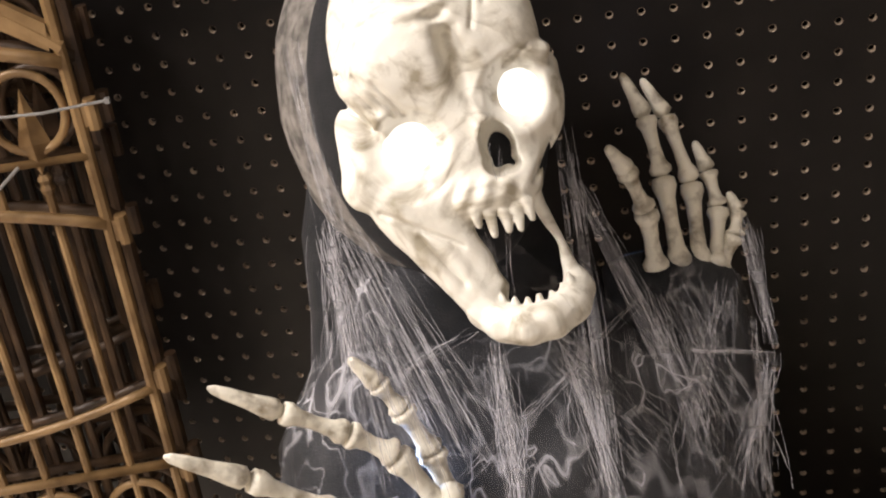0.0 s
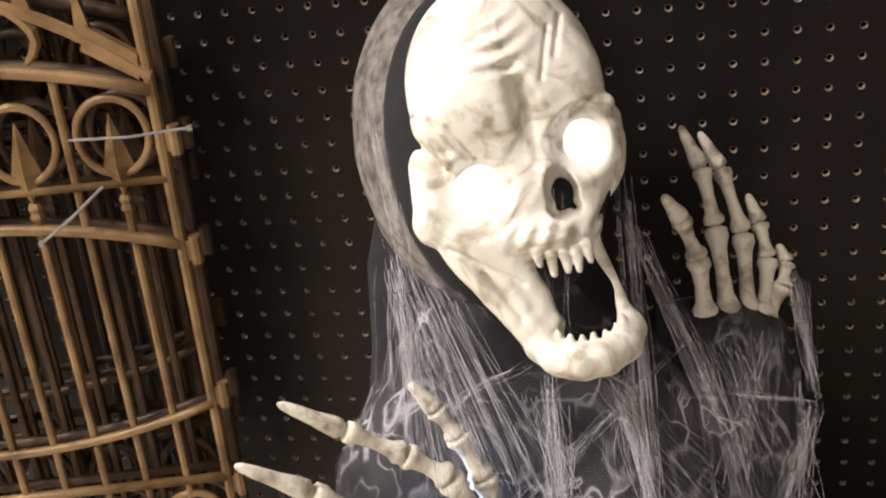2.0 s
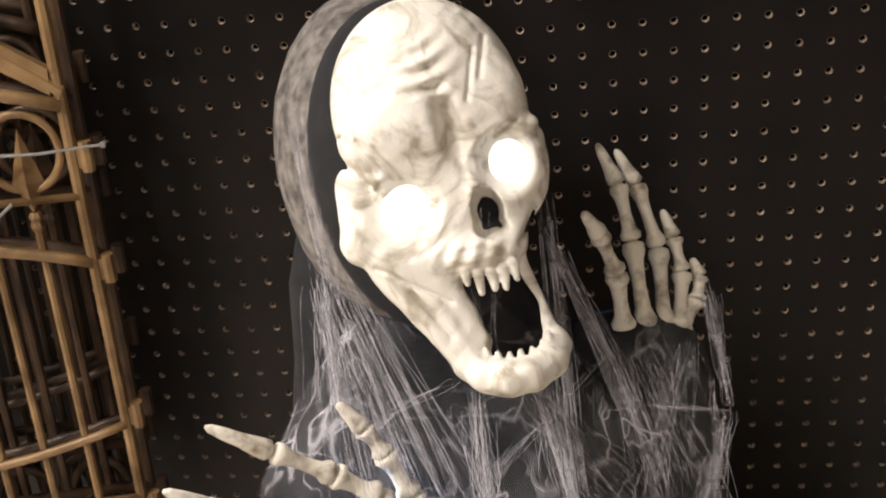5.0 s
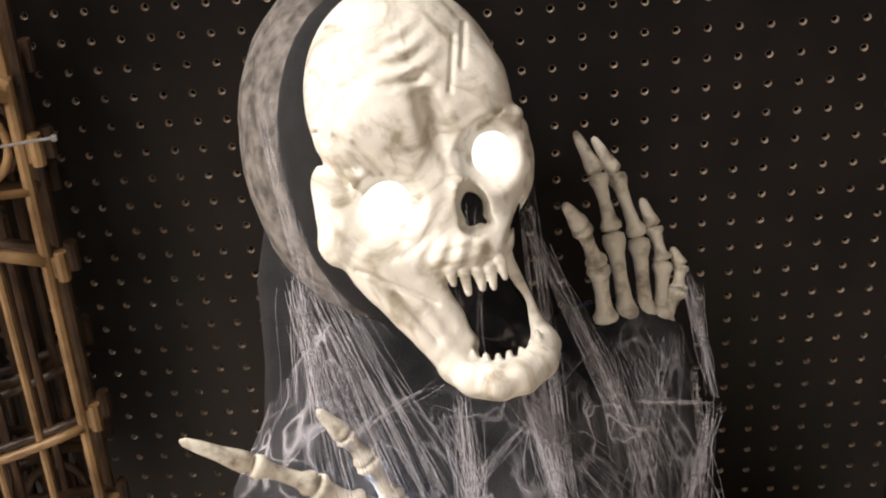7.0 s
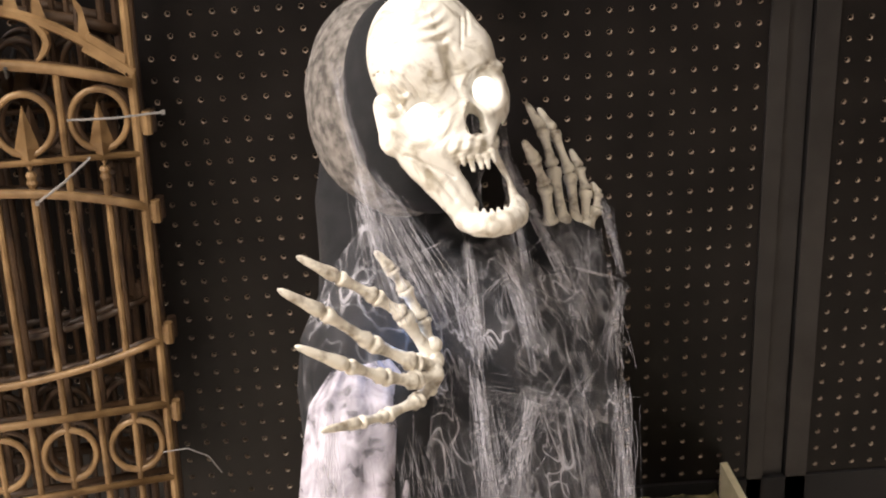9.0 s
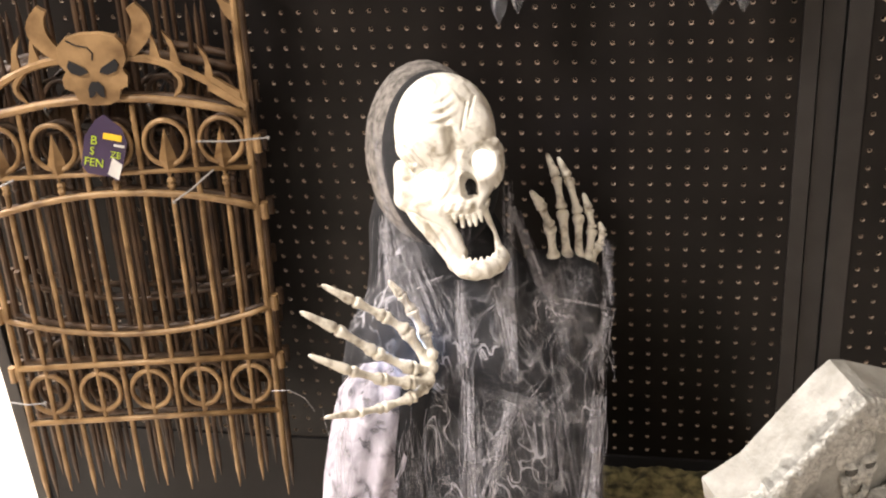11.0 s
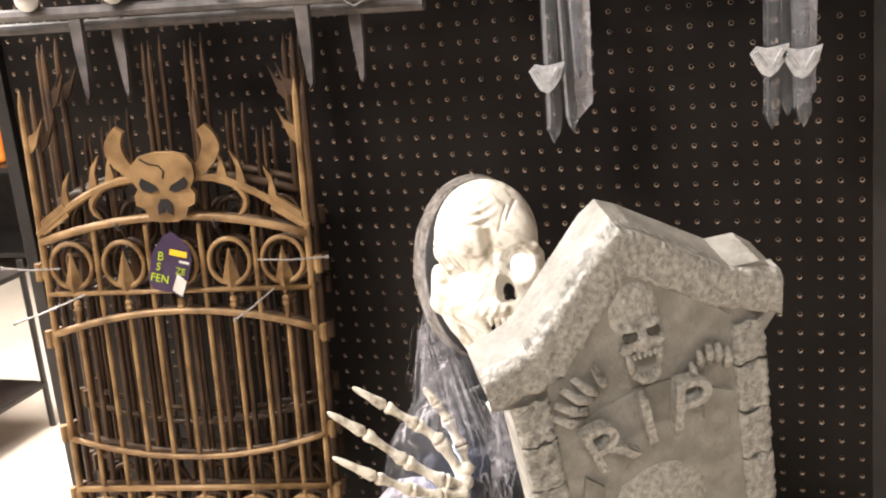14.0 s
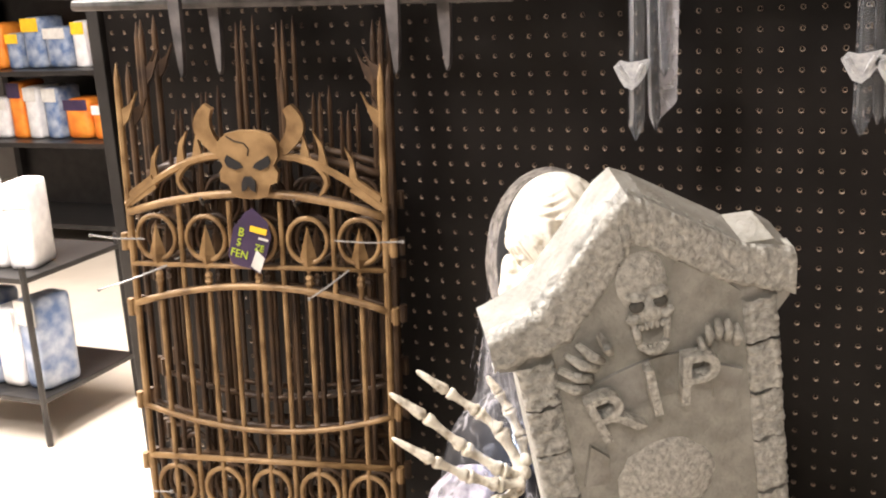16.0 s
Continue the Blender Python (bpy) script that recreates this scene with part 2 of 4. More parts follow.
# ---- pegboard ----
PITCH = 0.0254


def pegboard(x0, x1, z0, z1, thick=0.005, r=0.0027):
    """A board with a round hole in the middle of every square cell."""
    verts, faces, K = [], [], 8
    nx, nz = round((x1 - x0) / PITCH), round((z1 - z0) / PITCH)
    for i in range(nx):
        for j in range(nz):
            cx, cz, o = x0 + (i + 0.5) * PITCH, z0 + (j + 0.5) * PITCH, len(verts)
            h = PITCH / 2
            for k in range(K):
                a = 2 * math.pi * k / K
                c, s = math.cos(a), math.sin(a)
                q = h / max(abs(c), abs(s))
                verts += [(cx + q * c, 0, cz + q * s), (cx + (r + 0.0007) * c, 0, cz + (r + 0.0007) * s), (cx + r * c, 0.0008, cz + r * s), (cx + r * c, thick, cz + r * s)]
            for k in range(K):
                a, b = o + 4 * k, o + 4 * ((k + 1) % K)
                faces += [(a, a + 1, b + 1, b), (a + 1, a + 2, b + 2, b + 1), (a + 2, a + 3, b + 3, b + 2)]
    me = bpy.data.meshes.new("pegboard")
    me.from_pydata(verts, [], faces)
    me.materials.append(BOARD)
    me.materials.append(HOLE)
    for k, p in enumerate(me.polygons):
        p.material_index = 0 if k % 3 == 0 else 1
    bm = new_bm()
    bm.from_mesh(me)
    bmesh.ops.recalc_face_normals(bm, faces=bm.faces)
    bm.to_mesh(me)
    bm.free()
    return me


Z_LOW = 1.25 - 24.5 * PITCH
XL, XR = -40.5 * PITCH, 9.5 * PITCH
main_board = tagged(new("pegboard_wall", pegboard(XL, XR, Z_LOW, Z_LOW + 50 * PITCH)), "black pegboard wall panel with rows of round holes", "pegboard", kind="structure")
side_board = tagged(new("pegboard_wall", pegboard(0.325, 0.325 + 40 * PITCH, Z_LOW, Z_LOW + 50 * PITCH)), "black pegboard panel beside the upright", "pegboard", kind="structure")
obj("wall_backing", box(new_bm(), XL - 0.02, 1.5, 0.03, 0.09, 0, 2.4), BACKING, None, "dark back of the shop wall unit", "wall", kind="structure")
for x0, x1, y0 in ((XR, XR + 0.022, -0.004), (XR + 0.024, XR + 0.052, 0.004), (XR + 0.054, 0.325, -0.004)):
    obj("upright", box(new_bm(), x0, x1, y0, 0.03, 0.3, 2.3, 0.001), STEEL, None, "black steel upright between two pegboard panels", "upright", kind="structure")
obj("post", box(new_bm(), XL - 0.026, XL - 0.002, -0.012, 0.03, 0, 2.4, 0.002), STEEL, None, "black steel end post of the wall unit", "post", kind="structure")
obj("kick_panel", box(new_bm(), XL, 1.5, -0.004, 0.03, 0, Z_LOW - 0.002), BACKING, None, "black metal panel under the pegboard", "panel", kind="structure")

# ---- display deck with moss ----
bm = new_bm()
box(bm, -0.33, 0.20, -0.50, -0.008, 0, 0.60, 0.004)
obj("display_deck", bm, STEEL, None, "black display deck against the wall", "deck")
bm = new_bm()
bmesh.ops.create_grid(bm, x_segments=90, y_segments=40, size=0.5, matrix=Matrix.Translation((-0.065, -0.255, 0.615)) @ Matrix.Diagonal((0.525, 0.485, 1, 1)))
for v in bm.verts:
    v.co.z += 0.012 * noise.noise(v.co * 38) + 0.006 * noise.noise(v.co * 110)
obj("moss_mat", bm, MOSS, None, "dry yellow-green moss mat on the deck", "moss", kind="stuff", smooth=True)
obj("board_end", box(new_bm(), 0.202, 0.212, -0.20, -0.01, 0.0, 0.66, 0.001), WOOD, None, "pale wooden board end beside the moss", "board")

# ---- stack of bronze gates ----
CELL = 0.081
W = 5 * CELL


def arch(z_end, z_mid, x0=0.0, x1=W, n=14, y=0.0):
    return [(x0 + (x1 - x0) * i / n, y, z_end + (z_mid - z_end) * (1 - (2 * i / n - 1) ** 2)) for i in range(n + 1)]


def bar_parts(t, m, tall=False):
    R = 0.0042
    for x, top in ((0, 1.468), (W, 1.468)):
        bm = tube(new_bm(), [(x, 0, 0.655), (x, 0, 0.71), (x, 0, top - 0.05), (x, 0, top - 0.02), (x, 0, top)], [0.001, 0.0055, 0.0055, 0.005, 0.0008], 8)
        s = 1 if x == 0 else -1
        plate(bm, [(x + s * 0.004, 1.385), (x + s * 0.014, 1.395), (x + s * 0.030, 1.432), (x + s * 0.018, 1.415), (x + s * 0.004, 1.408)], -0.003, 0.003)
        part("post", bm, m, t, smooth=False)
    for i in range(1, 5):
        top = 1.466 if tall and i in (2, 3) else 1.285
        x = i * CELL + (0.012 if tall and i == 2 else 0)
        bm = tube(new_bm(), [(x, 0, 0.675), (x, 0, 0.71), (x, 0, top - 0.03), (x, 0, top)], [0.0008, R, R, 0.0008 if tall else R], 8)
        part("bar", bm, m, t)
    for i in range(5):
        x = (i + 0.5) * CELL
        bm = tube(new_bm(), [(x, 0, 0.685), (x, 0, 0.72), (x, 0, 1.172)], [0.0008, R, R], 8)
        part("bar", bm, m, t)
        bm = tube(new_bm(), [(x, 0, 1.168), (x, 0, 1.172), (x, 0, 1.176), (x, 0, 1.180), (x, 0, 1.184)], [0.0045, 0.0068, 0.0048, 0.0066, 0.004], 8)
        z = 1.184
        v = [bm.verts.new(c) for c in ((x, -0.004, z), (x - 0.0135, 0, z + 0.024), (x, -0.009, z + 0.026), (x + 0.0135, 0, z + 0.024), (x, 0, z + 0.068), (x, 0.009, z + 0.026))]
        for a, b, c in ((0, 1, 2), (0, 2, 3), (1, 4, 2), (2, 4, 3), (1, 0, 5), (0, 3, 5), (4, 1, 5), (3, 4, 5)):
            bm.faces.new((v[a], v[b], v[c]))
        part("spear_head", bm, m, t)
        part("ring", ring(new_bm(), x, 1.232, 0.031, 0.0036), m, t, smooth=True)
        part("ring", ring(new_bm(), x, 0.858, 0.031, 0.0040), m, t, smooth=True)
    for pts, r in ((arch(1.267, 1.296), 0.0056), ([(0, 0, 1.194), (W, 0, 1.194)], 0.0034), (arch(1.137, 1.166), 0.0050), (arch(0.983, 0.952), 0.0042), ([(0, 0, 0.905), (W, 0, 0.905)], 0.0045), ([(0, 0, 0.812), (W, 0, 0.812)], 0.0042)):
        part("rail", tube(new_bm(), [(x, y - 0.003, z) for x, y, z in pts], r, 8), m, t, smooth=True)
    # scrolls over the upper arch
    for s in () if tall else (-1, 1):
        c = W / 2
        bm = tube(new_bm(), [(c + s * (0.05 + 0.155 * k / 8), -0.002, 1.347 - 0.070 * (k / 8) ** 1.7) for k in range(9)], 0.0055, 6)
        plate(bm, [(c + s * 0.152, 1.302), (c + s * 0.196, 1.276), (c + s * 0.198, 1.296), (c + s * 0.160, 1.320)], -0.006, 0.004)
        for bx, bz, lx, lz in ((0.165, 1.308, -0.020, 0.052), (0.120, 1.330, -0.022, 0.050), (0.092, 1.345, -0.018, 0.040)):
            plate(bm, [(c + s * bx, bz), (c + s * (bx + lx * 0.4), bz + lz * 0.7), (c + s * (bx + lx), bz + lz), (c + s * (bx + lx * 0.7 + 0.002), bz + lz * 0.55), (c + s * (bx - 0.016), bz)], -0.003, 0.003)
        tube(bm, [(c + s * (0.085 + 0.032 * math.sin(k * 0.42)), -0.002, 1.345 - 0.0085 * k) for k in range(7)], [0.003, 0.0045, 0.0052, 0.0055, 0.005, 0.004, 0.0015], 6)
        part("scroll", bm, m, t)
        n = 9
        horn = [(c + s * (0.040 + 0.046 * math.sin(math.pi * k / n * 0.80)), 1.338 + 0.078 * k / n) for k in range(n + 1)]
        inner = [(c + s * (0.036 + 0.024 * math.sin(math.pi * k / n * 0.80)), 1.352 + 0.064 * k / n) for k in range(n, -1, -1)]
        part("horn", plate(new_bm(), horn + inner[1:], -0.006, 0.005), m, t)
    for x, top in ((0.058, 1.352), (0.105, 1.375), (0.300, 1.375), (0.347, 1.352)) if tall else ():
        part("spike", tube(new_bm(), [(x, 0, 1.28), (x, 0, top - 0.02), (x, 0, top)], [0.004, 0.004, 0.0008], 7), m, t)
    for k in range(2):
        for zz in (1.225, 1.13, 0.99, 0.895):
            x = -0.012 if k == 0 else W + 0.012
            bm = tube(new_bm(), [(x, 0, zz - 0.012), (x, 0, zz + 0.012)], 0.0058, 8)
            box(bm, min(x, x + (0.012 if k == 0 else -0.012)), max(x, x + (0.012 if k == 0 else -0.012)), -0.003, 0.003, zz - 0.009, zz + 0.009)
            part("hinge", bm, m, t)


def skull_plaque(t, m):
    c = W / 2
    out = [(-0.013, 1.290), (-0.026, 1.298), (-0.031, 1.312), (-0.042, 1.317), (-0.043, 1.332), (-0.037, 1.342), (-0.045, 1.356), (-0.044, 1.378), (-0.032, 1.391), (-0.012, 1.396), (0.014, 1.396), (0.033, 1.391), (0.043, 1.378), (0.044, 1.356), (0.037, 1.342), (0.043, 1.332), (0.041, 1.317), (0.031, 1.312), (0.027, 1.298), (0.014, 1.290)]
    sk = part("skull_plaque", plate(new_bm(), [(c + x, z) for x, z in out], -0.014, -0.002), m, t, "bronze skull plaque with two horns")
    sk.scale, sk.location = (1.06, 1.0, 0.86), (-0.06 * c, 0, 0.14 * 1.296)
    for s in (-1, 1):
        e = [(s * 0.007, 1.340), (s * 0.011, 1.347), (s * 0.030, 1.359), (s * 0.034, 1.350), (s * 0.030, 1.341), (s * 0.018, 1.336)]
        part("eye_hole", plate(new_bm(), [(c + x, z) for x, z in e], -0.0165, -0.0145), BACKING, sk)
    part("nose_hole", plate(new_bm(), [(c - 0.011, 1.302), (c - 0.004, 1.305), (c - 0.001, 1.312), (c + 0.003, 1.305), (c + 0.009, 1.302), (c + 0.010, 1.318), (c + 0.004, 1.326), (c - 0.006, 1.326), (c - 0.011, 1.316)], -0.0165, -0.0145), BACKING, sk)
    crack = [(-0.030, 1.388), (-0.018, 1.380), (-0.004, 1.377), (0.002, 1.368), (0.000, 1.358)]
    part("crack", tube(new_bm(), [(c + x, -0.0145, z) for x, z in crack], 0.0011, 5), BACKING, sk)


GATE_M = pose(-0.8942, -0.235, -0.0496, 0, 2.5, 14.4) @ Matrix.Diagonal((0.92, 1, 1.04, 1))
gate = thing("gate", GATE_M, "bronze plastic graveyard gate with horned skull and rings", "gate", "stack of gates")
bar_parts(gate, BRONZE)
skull_plaque(gate, BRONZE)
back_gate = thing("gate", GATE_M @ pose(0.006, 0.024, -0.003), "bronze plastic gate behind the front one, shade put into its colour", "gate", "stack of gates")
bar_parts(back_gate, SHADEDBRONZE, True)
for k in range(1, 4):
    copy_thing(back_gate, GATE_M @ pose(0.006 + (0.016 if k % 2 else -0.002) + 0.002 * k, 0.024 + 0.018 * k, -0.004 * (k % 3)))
for x0, z0, x1, z1, r in ((W - 0.075, 1.236, W + 0.030, 1.238, 0.0012), (W - 0.055, 1.196, W - 0.118, 1.155, 0.0014), (0.028, 1.232, -0.060, 1.236, 0.0012), (0.060, 1.195, -0.055, 1.158, 0.0014), (-0.02, 0.856, 0.035, 0.854, 0.0012)):
    bm = tube(new_bm(), [(x0, -0.012, z0), ((x0 + x1) / 2, -0.018, (z0 + z1) / 2 - 0.001), (x1, -0.016, z1)], r, 6)
    box(bm, x1 - 0.002, x1 + 0.002, -0.0185, -0.0145, z1 - 0.002, z1 + 0.002)
    t = obj("cable_tie", bm, TIE, None, "pale plastic cable tie round the gate bars", "cable tie", "cable ties")
    t.matrix_world = GATE_M
bm = tube(new_bm(), [(W - 0.01, -0.008, 0.848), (W + 0.02, -0.012, 0.850), (W + 0.045, -0.016, 0.838), (W + 0.06, -0.018, 0.815)], 0.0007, 5)
t = obj("cable_tie", bm, TIE, None, "thin clear tie end curling from the gate", "cable tie", "cable ties")
t.matrix_world = GATE_M

for x in (0.13, 0.275):
    bm = tube(new_bm(), [(x, 0.26, 1.2852), (x, 0.02, 1.2852), (x, -0.022, 1.2852), (x, -0.028, 1.294)], 0.0025, 6)
    t = obj("peg_hook", bm, STEEL, None, "black steel peg hook carrying the gates", "hook", "peg hooks")
    t.matrix_world = GATE_M

# ---- hang tag on the gate ----
tag_m = GATE_M @ Matrix.Translation((2.5 * CELL - 0.002, -0.017, 1.236)) @ pose(0, 0, 0, 0, 14, 0)
tag = thing("hang_tag", tag_m, "purple and green cardboard hang tag with lime lettering", "tag")
part("card", plate(new_bm(), [(-0.030, -0.030), (-0.020, -0.040), (0.012, -0.040), (0.024, -0.044), (0.028, -0.020), (0.030, 0.012), (0.020, 0.030), (-0.006, 0.044), (-0.016, 0.036), (-0.030, 0.010)], -0.001, 0.001), PURPLE, tag)
part("ghost_shape", plate(new_bm(), [(0.008, -0.036), (0.024, -0.042), (0.027, -0.020), (0.012, -0.012)], -0.0022, -0.0014), PALE, tag)


def words(text, size, material, parent, m, name="lettering"):
    cu = bpy.data.curves.new(name, "FONT")
    cu.body, cu.size, cu.align_x, cu.extrude = text, size, "CENTER", 0.0003
    tmp = bpy.data.objects.new(name, cu)
    me = bpy.data.meshes.new_from_object(tmp)
    bpy.data.objects.remove(tmp)
    me.materials.clear()
    me.materials.append(material)
    ob = new(name, me)
    ob.parent = parent
    ob.matrix_local = m
    return ob


for text, x, z, s in (("B", -0.016, 0.002, 0.017), ("S", -0.017, -0.012, 0.015), ("ZE", 0.016, -0.012, 0.013), ("FEN", -0.013, -0.028, 0.016)):
    words(text, s, LIME, tag, pose(x, -0.0025, z, 90, 0, 0))
part("orange_bar", box(new_bm(), -0.004, 0.022, -0.0026, -0.0016, 0.012, 0.020), YELLOW, tag)
part("price_bar", box(new_bm(), 0.012, 0.027, -0.0026, -0.0016, 0.004, 0.007), PALE, tag)

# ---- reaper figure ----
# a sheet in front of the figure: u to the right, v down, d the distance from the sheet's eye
F = 1965.0
SHEET_A = look((-0.0776, -0.9353, 1.5047), (-0.4272, 0.3692, 0.8519), -8.35)
SHEET_B = look((0.1835, -1.5374, 1.8011), (-0.1907, -0.2751, 1.0823), 0.64)


def far(sheet, d):
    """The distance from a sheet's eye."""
    return 1.3 * d if sheet is SHEET_A else 1.344 + 0.9 * (d - 1.0)


def on(sheet, u, v, d):
    d = far(sheet, d)
    return sheet @ Vector(((u - 784) / F * d, (441 - v) / F * d, -d))


def carve():
    """The mask as a field: rounded forms joined smoothly, hollows cut out. Units are those of the sheet, depth grows away from it."""
    step = 4.0
    X, Y, Z = np.meshgrid(np.arange(770, 1225, step), np.arange(-70, 330, step), np.arange(-60, 690, step), indexing="ij")

    def ell(c, r, turn=0.0):
        dx, dz = X - c[0], Z - c[1]
        cs, sn = math.cos(radians(turn)), math.sin(radians(turn))
        a, b = dx * cs + dz * sn, -dx * sn + dz * cs
        q = np.sqrt((a / r[0]) ** 2 + (b / r[1]) ** 2 + ((Y - c[2]) / r[2]) ** 2)
        return (q - 1) * min(r)

    def cap(p, q, r0, r1):
        p, q = np.array(p, float), np.array(q, float)
        d = q - p
        t = np.clip(((X - p[0]) * d[0] + (Z - p[1]) * d[1] + (Y - p[2]) * d[2]) / (d @ d), 0, 1)
        return np.sqrt((X - p[0] - t * d[0]) ** 2 + (Z - p[1] - t * d[1]) ** 2 + (Y - p[2] - t * d[2]) ** 2) - (r0 + (r1 - r0) * t)

    def join(a, b, k):
        h = np.clip(0.5 + 0.5 * (b - a) / k, 0, 1)
        return b * (1 - h) + a * h - k * h * (1 - h)

    def cut(a, b, k):
        return -join(-a, b, k)

    s = ell((965, 165, 150), (168, 195, 150), -12)
    s = join(s, ell((890, 215, 70), (82, 72, 62), -10), 34)
    s = join(s, ell((1072, 150, 80), (62, 82, 60), -14), 30)
    s = join(s, ell((1010, 330, 90), (115, 105, 70), -10), 40)
    s = join(s, cap((835, 300, 120), (850, 395, 90), 34, 38), 26)
    s = join(s, cap((850, 398, 85), (930, 430, 60), 34, 26), 20)
    s = join(s, cap((1140, 215, 120), (1146, 300, 110), 26, 22), 22)
    s = join(s, ell((1098, 268, 92), (74, 86, 56), -8), 22)
    s = join(s, cap((1130, 330, 100), (1095, 405, 60), 22, 26), 20)
    s = join(s, cap((872, 292, 48), (960, 268, 40), 17, 13), 14)
    s = join(s, cap((1060, 212, 44), (1140, 190, 70), 14, 16), 14)
    s = join(s, ell((1052, 415, 55), (78, 40, 48), -14), 24)
    s = join(s, cap((1005, 250, 40), (1050, 318, 12), 15, 20), 18)
    s = join(s, cap((905, 440, 85), (1030, 588, 75), 46, 36), 26)
    s = join(s, cap((960, 440, 60), (1048, 560, 70), 32, 22), 20)
    s = join(s, cap((1122, 430, 75), (1186, 575, 80), 11, 13), 12)
    jaw = [(1035, 612, 78), (1062, 628, 45), (1100, 634, 22), (1140, 626, 22), (1172, 604, 45), (1184, 578, 78)]
    for a, b in zip(jaw, jaw[1:]):
        s = join(s, cap(a, b, 28, 27), 22)
    # hollows
    s = cut(s, ell((922, 338, 12), (66, 62, 66), -12), 10)
    s = cut(s, ell((1100, 256, 22), (55, 60, 66), -8), 10)
    s = cut(s, ell((1066, 344, 18), (30, 47, 84), -16), 5)
    s = cut(s, ell((1057, 370, 18), (19, 18, 70), 0), 4)
    s = cut(s, ell((1086, 368, 18), (16, 17, 70), 0), 4)
    s = cut(s, ell((1003, 205, 10), (22, 72, 44), -20), 24)
    s = cut(s, ell((1102, 518, 60), (52, 66, 150), -24), 8)
    # teeth
    for u, v, l in ((1022, 452, 16), (1046, 458, 26), (1070, 458, 20), (1090, 452, 24), (1109, 442, 18)):
        s = join(s, cap((u, v - 8, 26), (u + 6, v + l, 24), 11, 6), 3)
    for u, v in ((1062, 596), (1082, 602), (1102, 603), (1122, 600), (1142, 594), (1160, 582), (1171, 566)):
        s = join(s, cap((u, v + 8, 26 + abs(u - 1110) * 0.35), (u - 3, v - 13, 28 + abs(u - 1110) * 0.35), 10, 5), 3)
    # skin drawn in long creases down the cheek, round the eyes and over the lip
    w = (Z - 440) * 0.645 - (X - 905) * 0.764
    s = s + 3.2 * np.sin(w / 5.5 + 0.9 * np.sin((X + Z) / 38)) * np.exp(-((w / 44) ** 2) - ((X - 960) / 85) ** 2 - ((Z - 505) / 85) ** 2)
    r = np.sqrt((X - 922) ** 2 + ((Z - 338) * 1.05) ** 2)
    s = s + 1.6 * np.sin(r / 4.2 + 0.8 * np.sin(X / 17)) * np.exp(-((r - 84) / 16) ** 2) * np.clip((Z - 320) / 40, 0, 1)
    r = np.sqrt((X - 1100) ** 2 + (Z - 256) ** 2)
    s = s + 1.0 * np.sin(r / 4.0 + np.sin(Z / 15)) * np.exp(-((r - 72) / 12) ** 2)
    s = s + 2.6 * np.sin((X * 0.95 + Z * 0.25) / 5.0) * np.exp(-((Z - 415) / 26) ** 2 - ((X - 1040) / 70) ** 2)
    s = s + 0.9 * np.sin(X / 9.0 + 2.0 * np.sin(Z / 31.0)) * np.sin(Z / 11.0 + 1.7 * np.sin(X / 23.0)) * (Y < 140)
    # folds in the forehead and scratches on the brow
    r = np.sqrt((X - 905) ** 2 + (Z + 30) ** 2)
    folds = np.sin(r / 5.2) * np.exp(-((X - 955) / 48) ** 2 - ((Z - 92) / 52) ** 2) * (Y < 120)
    s = s + 6.0 * folds
    for p, q in (((812, 215), (872, 280)), ((838, 222), (900, 282)), ((870, 232), (915, 282)), ((815, 262), (862, 300)), ((1040, 60), (1030, 150)), ((1060, 40), (1052, 110)), ((1078, 210), (1118, 180)), ((870, 440), (1000, 500)), ((930, 480), (1000, 560)), ((1150, 330), (1120, 400))):
        px, pz = X - p[0], Z - p[1]
        dx, dz = q[0] - p[0], q[1] - p[1]
        t = np.clip((px * dx + pz * dz) / (dx * dx + dz * dz), 0, 1)
        s = s + 7 * np.exp(-((px - t * dx) ** 2 + (pz - t * dz) ** 2) / 18.0) * (Y < 150)
    return s, step


